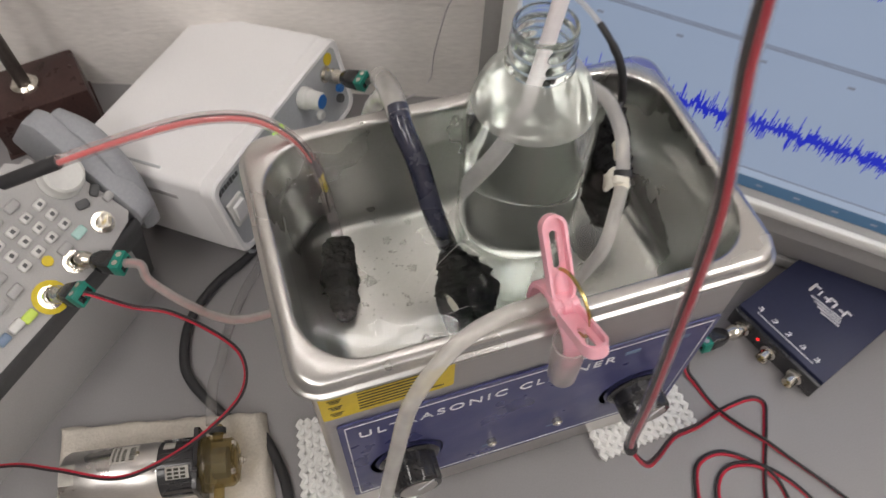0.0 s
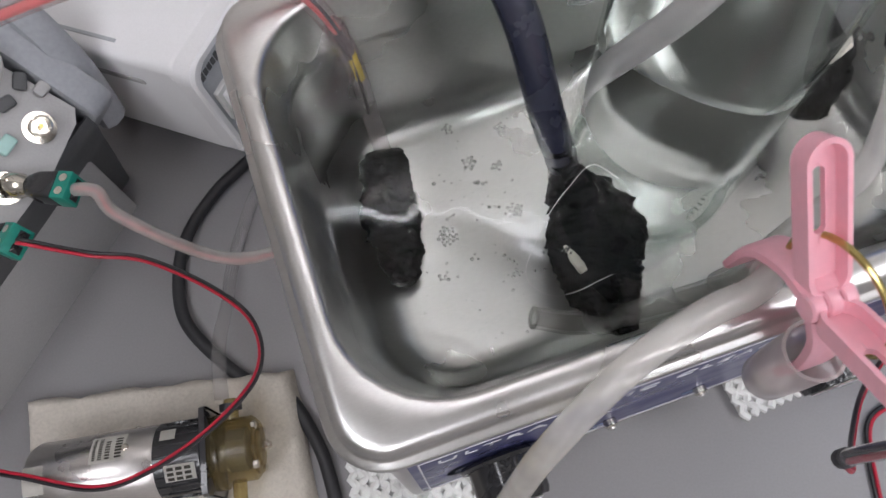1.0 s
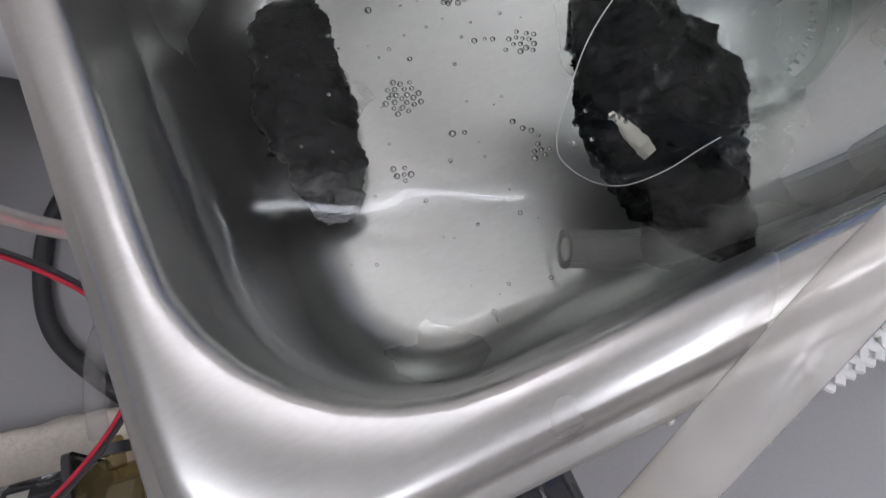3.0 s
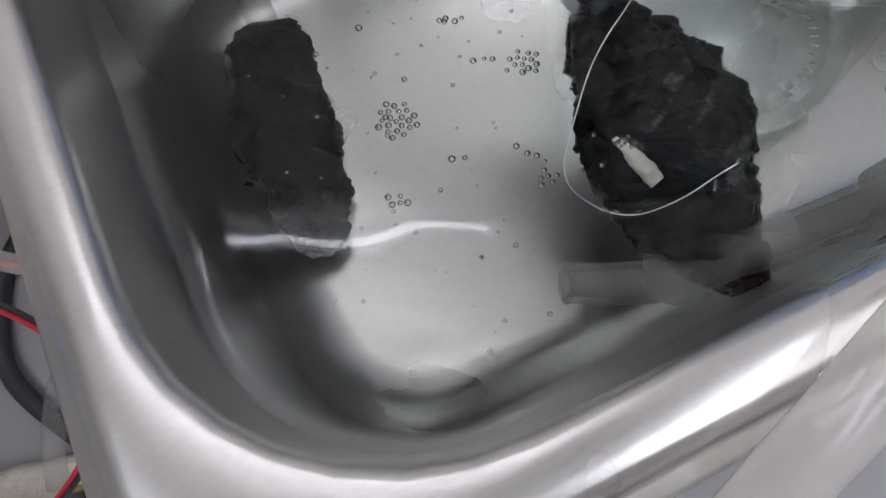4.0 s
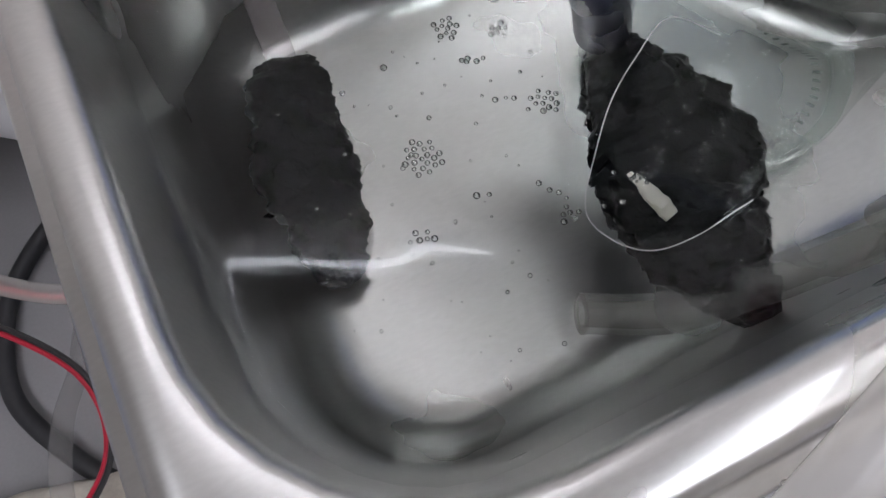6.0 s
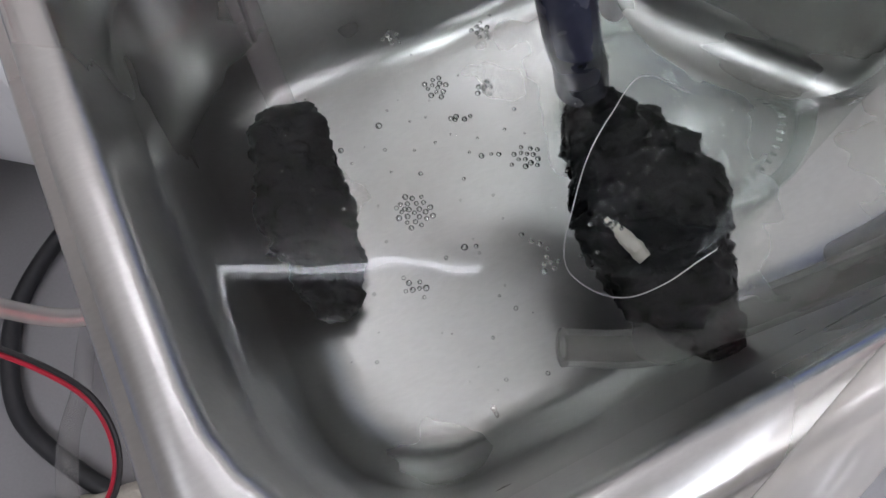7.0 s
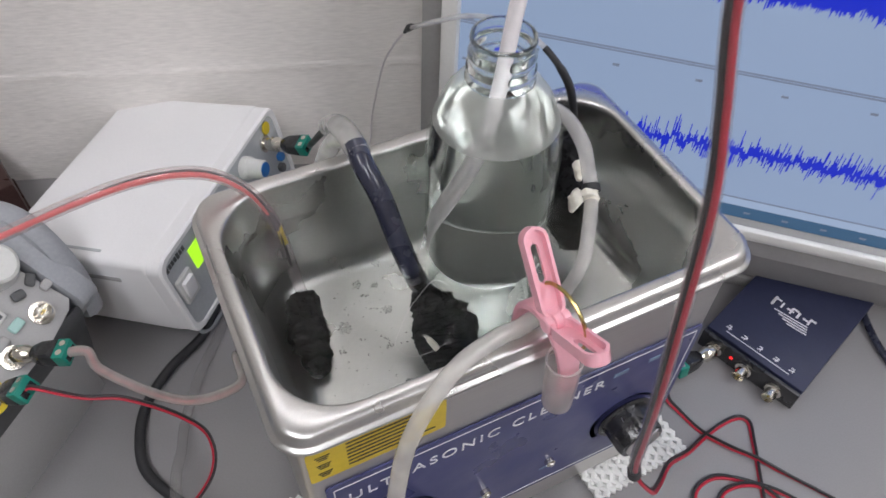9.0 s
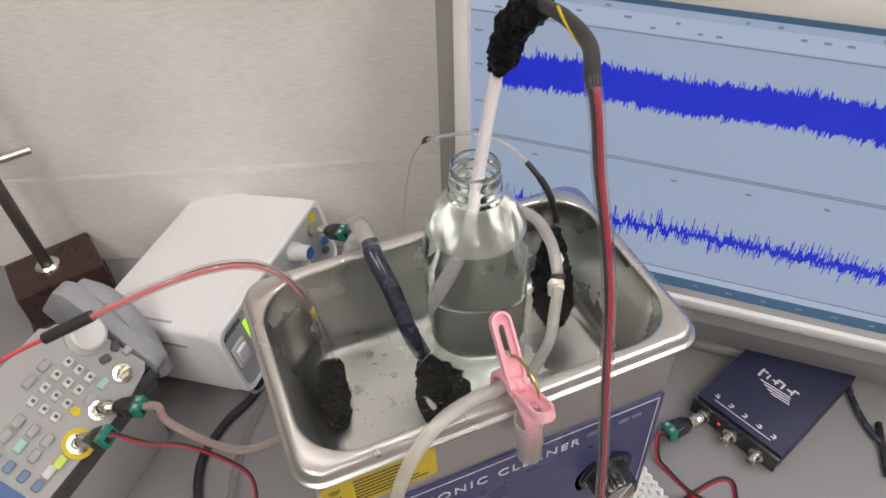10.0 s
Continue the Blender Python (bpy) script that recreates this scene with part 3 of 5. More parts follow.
def trace(name, x0, x1, mid, half, spike, seed, label, low=0.8, often=0.5):
    random.seed(seed)
    bm = bmesh.new()
    n = 620
    for i in range(n):
        x = x0 + (x1 - x0) * i / n
        w = (x1 - x0) / n
        up, dn = half * random.uniform(low, 1.12), half * random.uniform(low, 1.12)
        if random.random() < often:
            up += spike * random.random() ** 2.2
        if random.random() < often:
            dn += spike * 0.85 * random.random() ** 2.2
        m = mid(x) + half * (1 - low) * noise.noise((x * 150, seed, 0))
        v = [bm.verts.new((a, 0.0016, b)) for a, b in ((x, m - dn), (x + w, m - dn * 0.9), (x + w, m + up * 0.9), (x, m + up))]
        bm.faces.new(v)
    return part(name, bm, TRACE, mon, label, smooth=0)


def upper_mid(x):
    return 0.030 + 0.2620 - 0.0070 * math.exp(-((x + 0.19) / 0.05) ** 2) - 0.0025 * math.exp(-((x + 0.03) / 0.04) ** 2) + 0.001 * math.sin(x * 31)


def lower_mid(x):
    return 0.030 + 0.1235 + 0.003 * math.sin(x * 11 + 1.0) + 0.004 * math.exp(-((x + 0.17) / 0.04) ** 2)


trace("signal_trace", -0.183, 0.268, upper_mid, 0.0160, 0.006, 5, "broad noisy blue signal band")
trace("signal_trace", -0.183, 0.268, lower_mid, 0.0072, 0.0150, 6, "spiky blue signal line", 0.1, 0.5)
for nm, x0, x1, z0, z1, mt in (("task_bar", SL, SR, 0.0905, 0.103, SCREEN_DARK), ("tool_bar", SL, SR, 0.338, 0.352, SCREEN_PALE), ("title_bar", SL, SR, 0.3585, 0.366, SCREEN_DARK), ("status_bar", SL, SR, 0.103, 0.110, SCREEN_PALE)):
    part(nm, boxed((x1 - x0, 0.0006, z1 - z0), ((x0 + x1) / 2, 0.0016, (z0 + z1) / 2)), mt, mon, smooth=0)
for z in (0.2215, 0.2235, 0.3365, 0.111):
    part("rule", boxed((SR - SL, 0.0006, 0.0009), ((SL + SR) / 2, 0.0014, z)), SCREEN_LINE, mon, smooth=0)
random.seed(2)
bm = bmesh.new()
for k in range(26):
    box(bm, (random.uniform(0.002, 0.006), 0.0005, 0.0018), (SL + 0.02 + 0.017 * k + random.uniform(-0.003, 0.003), 0.0012, random.choice((0.342, 0.348, 0.355))))
for z in (0.155, 0.19, 0.225, 0.255, 0.29, 0.32):
    box(bm, (0.007, 0.0005, 0.0016), (SL + 0.007, 0.0013, z))
for k in range(7):
    box(bm, (0.005, 0.0005, 0.0018), (SL + 0.06 + 0.06 * k, 0.0013, 0.210))
    box(bm, (0.005, 0.0005, 0.0016), (SL + 0.22 + 0.03 * k, 0.0011, 0.097))
part("screen_print", bm, SCREEN_LINE, mon, "tiny unreadable screen text", smooth=0)

# ---- white signal generator ----
fg = thing("signal_generator", pose(-0.157, 0.1522, -0.002, 0, 0, 47.8) @ pose(0, 0, 0, -10) @ Matrix.Scale(0.962, 4), "white metal signal generator with grey front, propped up at the front", "signal generator")
FW, FD, FH = 0.205, 0.162, 0.085
bm = boxed((FW, FD - 0.012, FH), (FW / 2, FD / 2 + 0.006, FH / 2), 0.006, seg=3)
part("case", bm, WHITE, fg, "white enamelled case")
bm = skin(bmesh.new(), [[Vector((p.x + FW / 2, y, p.y + FH / 2)) for p in loop_rect(FW + 0.002 - g, FH + 0.002 - g, 0.012, 0)] for y, g in ((0.014, 0.0), (0.002, 0.0), (0.0, 0.003), (0.0, 0.010), (0.003, 0.012))], True, True)
front = part("front_bezel", bm, WHITE, fg, "white rounded front surround")
part("front_plate", plate(FW - 0.010, FH - 0.010, 0.0006, 0.008, at=(FW / 2, 0.0022, FH / 2)), GREY_FACE, front)
for z in (0.064,):
    part("side_groove", boxed((0.0015, 0.10, 0.004), (-0.0002, 0.095, z), 0.0006), LIGHT_GREY, fg)
part("top_groove", boxed((0.0022, 0.10, 0.0012), (0.010, 0.11, FH + 0.0002)), GREY_FACE, fg)
part("display", plate(0.066, 0.022, 0.001, 0.001, at=(0.068, 0.0014, 0.057)), GREEN_LIT, front, "lit green display")
sw = part("power_switch", boxed((0.019, 0.004, 0.026), (0.0165, 0.000, 0.046), 0.001), KEY, front, "white rocker power switch")
part("rocker", boxed((0.013, 0.005, 0.019), (0.0165, -0.0015, 0.046), 0.001, (9, 0, 0)), WHITE, sw)
bm = bmesh.new()
for k in range(7):
    box(bm, (0.0030, 0.0005, 0.0058 if k in (0, 4) else 0.0042), (0.008 + 0.0040 * k, 0.0012, 0.074))
part("brand_bars", bm, DARK_GREY, front, "dark maker's mark bars", smooth=0)
kb = part("dial", lathed([(0.0105, 0), (0.0105, 0.006), (0.0088, 0.008), (0.0082, 0.020), (0.0075, 0.0212), (0, 0.0212)], 32, axis((0.138, 0.0015, 0.066), (0.138, -0.05, 0.066))), KEY, front, "white rotary dial with blue cap")
part("cap", lathed([(0.0068, 0), (0.0068, 0.0006), (0, 0.0008)], 24, axis((0.138, -0.0195, 0.066), (0.138, -0.05, 0.066))), BLUE_CAP, kb, "blue cap")
for bx, bz, mt in ((0.188, 0.036, BLUE_CAP), (0.184, 0.026, DARK_GREY), (0.150, 0.034, KEY), (0.120, 0.020, KEY), (0.135, 0.020, KEY), (0.150, 0.020, KEY)):
    part("button", rod((bx, 0.0015, bz), (bx, -0.004, bz), 0.0045, 20, 0.001), mt, front)
part("yellow_mark", rod((0.186, 0.0015, 0.072), (0.186, 0.0005, 0.072), 0.006, 20), YELLOW_PAINT, front)
for bx, bz in ((0.176, 0.062),):
    part("socket", lathed([(0.008, 0), (0.008, 0.002), (0.0056, 0.002), (0.0056, 0.010), (0.0048, 0.0104), (0, 0.0104)], 24, axis((bx, 0.0015, bz), (bx, -0.05, bz))), CHROME, front, "nickel coaxial socket")
part("prop", swept([(0.02, 0.02, 0.001), (0.02, 0.012, -0.022), (0.10, 0.010, -0.024), (0.185, 0.012, -0.022), (0.185, 0.02, 0.001)], 0.002, 8), MID_GREY, fg, "folding wire prop")
for x in (0.025, 0.18):
    part("foot", rod((x, 0.150, 0.001), (x, 0.150, -0.0022), 0.006, 16), BLACK_RUBBER, fg)


def coax_plug(m, label, wire):
    """A black coaxial plug with a green two-pole screw terminal; it points along local x."""
    ob = thing("terminal_plug", m, label, "terminal plug", "screw terminal plugs")
    X = lambda a: (a, 0, 0)
    part("coupling", lathed([(0.0035, 0), (0.0062, 0), (0.0066, 0.001), (0.0066, 0.008), (0.0058, 0.0095), (0.0050, 0.0135), (0, 0.0135)], 24, axis(X(0), X(1))), CHROME, ob, "nickel bayonet coupling")
    for s in (-1, 1):
        part("lug", rod((0.004, 0, 0.006 * s), (0.004, 0, 0.0082 * s), 0.0012, 10), CHROME, ob)
    bm = bmesh.new()
    rings = [[Vector((x, p.x, p.y)) for p in loop_rect(w, h, r, 0, 5)] for x, w, h, r in ((0.0125, 0.008, 0.008, 0.0035), (0.0145, 0.0115, 0.0105, 0.004), (0.020, 0.0145, 0.0125, 0.0035), (0.031, 0.0150, 0.0125, 0.002), (0.0315, 0.0145, 0.012, 0.002))]
    part("housing", skin(bm, rings, True, True), BLACK_PLASTIC, ob)
    t = part("terminal", boxed((0.0085, 0.0150, 0.0115), (0.0357, 0, 0), 0.0006), GREEN, ob, "green screw terminal")
    for s in (-1, 1):
        part("screw", rod((0.036, 0.0036 * s, 0.0055), (0.036, 0.0036 * s, 0.0062), 0.0022, 14), CHROME, t)
        part("opening", boxed((0.0008, 0.0042, 0.005), (0.0400, 0.0036 * s, -0.001), 0.0003), BLACK_PLASTIC, t)
    return ob


def along(p, q, roll=0):
    """A pose at p whose x axis points at q."""
    d = (Vector(q) - Vector(p)).normalized()
    y = Vector((0, 0, 1)).cross(d).normalized()
    z = d.cross(y)
    return Matrix.Translation(p) @ Matrix((d, y, z)).transposed().to_4x4() @ pose(0, 0, 0, roll, 0, 0)


FGM = fg.matrix_basis
coax_plug(along(FGM @ Vector((0.176, -0.006, 0.062)), FGM @ Vector((0.172, -0.06, 0.068)), 10), "black terminal plug with green screw block on the signal generator", 0)
FG_END = FGM @ Vector((0.1735, -0.048, 0.066))

# ---- grey waveform generator with keypad, facing up at a slant ----
YAW, EL = 46.0, 49.0
ce, se = math.cos(radians(EL)), math.sin(radians(EL))
un = Vector((math.cos(radians(YAW)), math.sin(radians(YAW)), 0))
nn = Vector((math.sin(radians(YAW)) * ce, -math.cos(radians(YAW)) * ce, se))
ww = nn.cross(un)
PM = Matrix.Translation((-0.2308, 0.1455, 0.0563)) @ Matrix((un, ww, nn)).transposed().to_4x4()
# local: x along the panel's width, y up the panel, z out of it
gen = thing("waveform_generator", PM, "light grey waveform generator with keypad, dial and dark bumper", "waveform generator")
PW0, PW1, PH0, PH1 = -0.215, 0.017, 0.014, 0.105
bm = bmesh.new()
ring = [Vector(p) for p in ((PW0, PH0, 0), (-0.020, PH0 - 0.002, 0), (0.010, PH0 + 0.003, 0), (PW1, PH0 + 0.008, 0), (PW1 - 0.004, PH1 - 0.03, 0), (PW1 - 0.03, PH1, 0), (PW0, PH1, 0))]
skin(bm, [[p + Vector((0, 0, -0.012)) for p in ring], [p + Vector((0, 0, -0.001)) for p in ring], [Vector((p.x * 0.995, p.y, 0)) for p in ring]], True, True)
face = part("front_panel", bm, LIGHT_GREY, gen, "light grey moulded front panel")
# body behind the panel, dark bumper in front of it and at the ends
for nm, pts, x0, x1, mt, lb in (
        ("body", ((0.02, -0.012), (0.10, -0.012), (0.085, -0.10), (-0.055, -0.085)), PW0, PW1 - 0.012, LIGHT_GREY, ""),
        ("front_bumper", ((0.015, -0.003), (0.008, -0.010), (-0.002, -0.034), (-0.016, -0.058), (-0.033, -0.0840), (-0.034, -0.0890), (-0.014, -0.1050), (0.015, -0.040)), PW0, 0.020, DARK_GREY, "dark grey front bumper"),
        ("end_bumper", ((0.010, 0.002), (0.018, 0.005), (0.110, 0.006), (0.118, -0.004), (0.118, -0.05), (0.05, -0.06), (0.005, -0.030)), PW1 + 0.001, PW1 + 0.019, MID_GREY, "mid grey rounded end bumper")):
    bm = bmesh.new()
    a = [Vector((x0, y, z)) for y, z in pts]
    b = [Vector((x1, y, z)) for y, z in pts]
    skin(bm, [a, b], True, True)
    bmesh.ops.bevel(bm, geom=bm.edges[:], offset=0.003, segments=2, profile=0.5, affect="EDGES")
    part(nm, bm, mt, gen, lb)
part("handle", swept([(PW1 + 0.024, 0.105, -0.01), (PW1 + 0.026, 0.085, 0.002), (PW1 + 0.024, 0.06, 0.004), (PW1 + 0.020, 0.03, -0.006), (PW1 + 0.016, 0.002, -0.03)], 0.007, 10, flat=1.4), MID_GREY, gen, "grey carrying handle folded along the end")
dial = part("dial", lathed([(0.0165, 0), (0.0165, 0.003), (0.0150, 0.005), (0.0145, 0.013), (0.0125, 0.0145), (0.0115, 0.0138), (0, 0.0135)], 36, Matrix.Translation((0.004, 0.073, 0.0))), KEY, gen, "pale grey rotary dial")
for kx, ky, kr in ((0.012, 0.050, 30), (-0.002, 0.049, -20)):
    part("arrow_key", boxed((0.010, 0.007, 0.004), (kx, ky, 0.002), 0.002, (0, 0, kr)), DARK_GREY, gen)
part("oval_key", boxed((0.011, 0.007, 0.004), (0.020 - 0.004, 0.040, 0.002), 0.0025), LIGHT_GREY, gen)
for r in range(3):
    for cidx in range(4):
        kx, ky = -0.022 - 0.0135 * cidx, 0.070 - 0.0105 * r
        k = part("key", boxed((0.0085, 0.0068, 0.005), (kx, ky, 0.0022), 0.0016), KEY, gen)
        part("mark", boxed((0.0028, 0.0030, 0.0004), (kx, ky, 0.0048)), DARK_GREY, k, smooth=0)
for kx, ky, mt in ((-0.020, 0.0375, TEAL_KEY), (-0.036, 0.037, LIGHT_GREY), (-0.080, 0.068, LIGHT_GREY), (-0.080, 0.055, LIGHT_GREY), (-0.080, 0.042, LIGHT_GREY), (-0.094, 0.068, LIGHT_GREY), (-0.094, 0.055, TEAL_KEY), (-0.094, 0.042, LIGHT_GREY), (-0.068, 0.024, GREEN_KEY), (-0.088, 0.024, GREEN_KEY), (-0.098, 0.026, KEY), (-0.035, 0.082, LIGHT_GREY), (-0.052, 0.082, LIGHT_GREY)):
    part("key", boxed((0.0110, 0.0070, 0.0045), (kx, ky, 0.002), 0.0016), mt, gen)
for i in range(6):
    part("soft_key", boxed((0.0095, 0.0065, 0.0045), (-0.110, 0.026 + 0.0125 * i, 0.002), 0.0015), SLATE_KEY, gen, "slate blue soft key")
part("display", boxed((0.075, 0.062, 0.001), (-0.158, 0.058, 0.0006)), BLUE_LIT, gen, "dark blue lit display", smooth=0)
for bx, by in ((-0.003, 0.030), (-0.039, 0.026), (-0.069, 0.022)):
    s = part("socket", lathed([(0.0085, 0), (0.0085, 0.002), (0.0056, 0.0022), (0.0056, 0.009), (0.0046, 0.0094), (0.0046, 0.004), (0, 0.004)], 24, Matrix.Translation((bx, by, 0))), CHROME, gen, "nickel coaxial socket")
    part("pin", rod((bx, by, 0.003), (bx, by, 0.008), 0.0012, 10), BRASS, s)
part("yellow_ring", lathed([(0.0085, 0), (0.0125, 0), (0.0125, 0.0006), (0.0085, 0.0006)], 28, Matrix.Translation((-0.069, 0.022, 0.0008))), YELLOW_PAINT, gen, "yellow ring round a socket")
part("yellow_spot", rod((-0.050, 0.040, 0.0005), (-0.050, 0.040, 0.0014), 0.004, 16), YELLOW_PAINT, gen)

P1, Q1 = PM @ Vector((-0.037, 0.026, 0.004)), Vector((-0.2400, 0.1150, 0.0820))
P2, Q2 = PM @ Vector((-0.067, 0.022, 0.004)), Vector((-0.2436, 0.0745, 0.1065))
coax_plug(along(P1, P1 + (Q1 - P1).normalized()), "black terminal plug with green screw block and clear tube", 1)
coax_plug(along(P2, P2 + (Q2 - P2).normalized()), "black terminal plug with green screw block on the yellow-ringed socket", 2)
E1 = P1 + (Q1 - P1).normalized() * 0.040
E2 = P2 + (Q2 - P2).normalized() * 0.040

# ---- navy USB oscilloscope box ----
DM = pose(0.2240, -0.0158, TABLE, 0, 0, math.degrees(math.atan2(-0.948, 0.319)))
dso = thing("oscilloscope_box", DM, "flat navy blue oscilloscope box with three coaxial sockets on the desk", "oscilloscope")
DW, DD, DH = 0.088, 0.136, 0.0215
part("case", boxed((DW, DD - 0.006, DH - 0.002), (DW / 2, DD / 2 + 0.003, DH / 2 + 0.001), 0.0015), INSTR, dso)
part("end_plate", boxed((DW, 0.004, DH - 0.001), (DW / 2, 0.0015, DH / 2 + 0.0007), 0.001), BLACK_PLASTIC, dso)
for fx in (0.01, DW - 0.01):
    for fy in (0.012, DD - 0.012):
        part("foot", rod((fx, fy, 0), (fx, fy, 0.0025), 0.004, 12), BLACK_RUBBER, dso)
for bx in (0.015, 0.043, 0.070):
    s = part("socket", lathed([(0.0070, 0), (0.0070, 0.0025), (0.0050, 0.003), (0.0050, 0.011), (0.0044, 0.0114), (0.0044, 0.006), (0, 0.006)], 24, axis((bx, 0, 0.0105), (bx, -0.1, 0.0105))), CHROME, dso, "nickel coaxial socket")
    part("pin", rod((bx, -0.004, 0.0105), (bx, -0.0095, 0.0105), 0.001, 10), BRASS, s)
part("lamp", rod((0.030, 0.0, 0.0125), (0.030, -0.0012, 0.0125), 0.0014, 12), RED_LIT, dso, "lit red lamp")
zt = DH + 0.0002
bm = bmesh.new()
for k, (w, h) in enumerate(((0.0022, 0.011), (0.0016, 0.0065), (0.0065, 0.0018), (0.0022, 0.007), (0.0065, 0.0018))):
    box(bm, (w, h, 0.0003), (0.026 + 0.0075 * k, 0.071, zt))
for k in range(3):
    box(bm, (0.0055, 0.0018, 0.0003), (0.0285 + 0.016 * k, 0.0745, zt))
    box(bm, (0.0018, 0.0068, 0.0003), (0.0255 + 0.0165 * k, 0.071, zt))
for k in range(4):
    box(bm, (0.030 - 0.004 * k, 0.0010, 0.0003), (0.045 + 0.003 * k, 0.064 - 0.0024 * k, zt), 0, (0, 0, 4))
part("maker_mark", bm, WHITE_INK, dso, "white maker's mark shapes", smooth=0)
bm = bmesh.new()
box(bm, (0.058, 0.0007, 0.0003), (0.043, 0.0125, zt))
for k in range(5):
    bx = 0.014 + 0.0145 * k
    box(bm, (0.0050, 0.0009, 0.0003), (bx, 0.0170, zt), 0, (0, 0, 20 * (k % 3)))
    box(bm, (0.0009, 0.0045, 0.0003), (bx + 0.001, 0.0175, zt), 0, (0, 0, -25 * (k % 2)))
    box(bm, (0.0030, 0.0009, 0.0003), (bx, 0.0195, zt))
part("print", bm, WHITE_INK, dso, "small white symbols", smooth=0)
DP = DM @ Vector((0.015, -0.006, 0.0115))
DQ = DP + (DM.to_3x3() @ Vector((-0.3, -1, 0.05))).normalized()
coax_plug(along(DP, DQ, 10), "black terminal plug on the navy oscilloscope box", 3)
DE = DP + (DQ - DP) * 0.040

# ---- towel and pump ----
def towel():
    random.seed(3)
    bm = bmesh.new()
    nx, ny = 64, 64
    c0, ux, uy = Vector((-0.3235, 0.0525, 0)), Vector((0.1535, -0.0335, 0)), Vector((-0.012, -0.152, 0))
    top = []
    for i in range(nx + 1):
        row = []
        for j in range(ny + 1):
            a, b = i / nx, j / ny
            p = c0 + ux * a + uy * b
            e = min(a, 1 - a, b * 1.0, 1 - b)
            z = TABLE + 0.014 * min(1, (e / 0.035)) ** 0.5
            z += 0.0022 * noise.noise((p.x * 45, p.y * 45, 0)) + 0.0010 * noise.noise((p.x * 260, p.y * 260, 3))
            edge = 0.003 * noise.noise((p.x * 60, p.y * 60, 7)) if e < 0.03 else 0
            row.append(bm.verts.new((p.x + edge, p.y + edge, max(z, TABLE + 0.0005))))
        top.append(row)
    for i in range(nx):
        for j in range(ny):
            bm.faces.new((top[i][j], top[i + 1][j], top[i + 1][j + 1], top[i][j + 1]))
    rim = [top[i][0] for i in range(nx)] + [top[nx][j] for j in range(ny)] + [top[i][ny] for i in range(nx, 0, -1)] + [top[0][j] for j in range(ny, 0, -1)]
    low = [bm.verts.new((v.co.x, v.co.y, TABLE)) for v in rim]
    for i in range(len(rim)):
        k = (i + 1) % len(rim)
        bm.faces.new((rim[i], rim[k], low[k], low[i]))
    bm.faces.new(low)
    return bm


tagged(part("towel", towel(), TOWEL, smooth=80), "folded cream terry towel with worn edges under the pump", "towel")
A, B = Vector((-0.3087, -0.0045, 0.003)), Vector((-0.1880, -0.0255, 0.003))
pump = thing("gear_pump", along(A, B), "small motor-driven gear pump with clear amber head on a towel", "pump")
X = lambda a, y=0.0, z=0.0: (a, y, z)
motor = part("motor", lathed([(0, -0.001), (0.014, -0.001), (0.0190, 0.000), (0.0205, 0.003), (0.0205, 0.064), (0.0195, 0.066), (0, 0.066)], 48, axis(X(0), X(1))), MOTOR, pump, "bare steel motor can")
for a in (0.4, 1.6, 2.6):
    part("screw", rod(X(0.052, 0.0198 * math.sin(a), 0.0198 * math.cos(a)), X(0.052, 0.0214 * math.sin(a), 0.0214 * math.cos(a)), 0.002, 14, 0.0004), CHROME, motor)


def wrap(x0, x1, a0, a1, r, mt, name, parent, label="", n=14):
    """A sticker that lies round the motor from angle a0 to a1 (degrees from the top, towards local y)."""
    bm = bmesh.new()
    rows = []
    for x in (x0, x1):
        rows.append([bm.verts.new((x, r * math.sin(radians(a0 + (a1 - a0) * i / n)), r * math.cos(radians(a0 + (a1 - a0) * i / n)))) for i in range(n + 1)])
    for i in range(n):
        bm.faces.new((rows[0][i], rows[0][i + 1], rows[1][i + 1], rows[1][i]))
    bmesh.ops.solidify(bm, geom=bm.faces[:], thickness=0.0002)
    return part(name, bm, mt, parent, label, smooth=60)


st = wrap(0.034, 0.052, 5, 50, 0.0207, PAPER, "rating_sticker", motor, "pale rating sticker with dark print")
for k, (q0, q1, w) in enumerate(((0.047, 0.0505, 34), (0.042, 0.0445, 30), (0.0385, 0.0405, 36), (0.0355, 0.037, 36))):
    for s in range(7 if k < 2 else 12):
        n5 = 7 if k < 2 else 12
        wrap(q0, q1, 9 + w * s / n5, 9 + w * (s + 0.6) / n5, 0.0210, BLACK_INK, "print_bar", st, n=2)
wrap(0.0005, 0.011, -25, 15, 0.0210, PAPER, "end_sticker", motor, "worn white sticker")
gear = part("gearbox", lathed([(0, 0.066), (0.0200, 0.066), (0.0200, 0.090), (0.0150, 0.0905), (0, 0.0905)], 48, axis(X(0), X(1))), BLACK_PLASTIC, pump, "glossy black gear housing")
for k in range(10):
    a = radians(-80 + 16 * k)
    part("rib", boxed((0.022, 0.0012, 0.0014), X(0.078, 0.0202 * math.sin(a), 0.0202 * math.cos(a)), 0.0003, (-math.degrees(a), 0, 0)), BLACK_PLASTIC, gear)
s2 = wrap(0.072, 0.088, -38, -14, 0.0214, PAPER, "sticker", gear, "small white sticker")
for k in range(3):
    for j in range(3):
        wrap(0.0735 + 0.0045 * j, 0.0768 + 0.0045 * j, -36 + 7 * k, -31.5 + 7 * k, 0.0217, BLACK_INK, "print_bar", s2, n=2)
wrap(0.070, 0.078, 22, 40, 0.0214, PAPER, "sticker", gear)
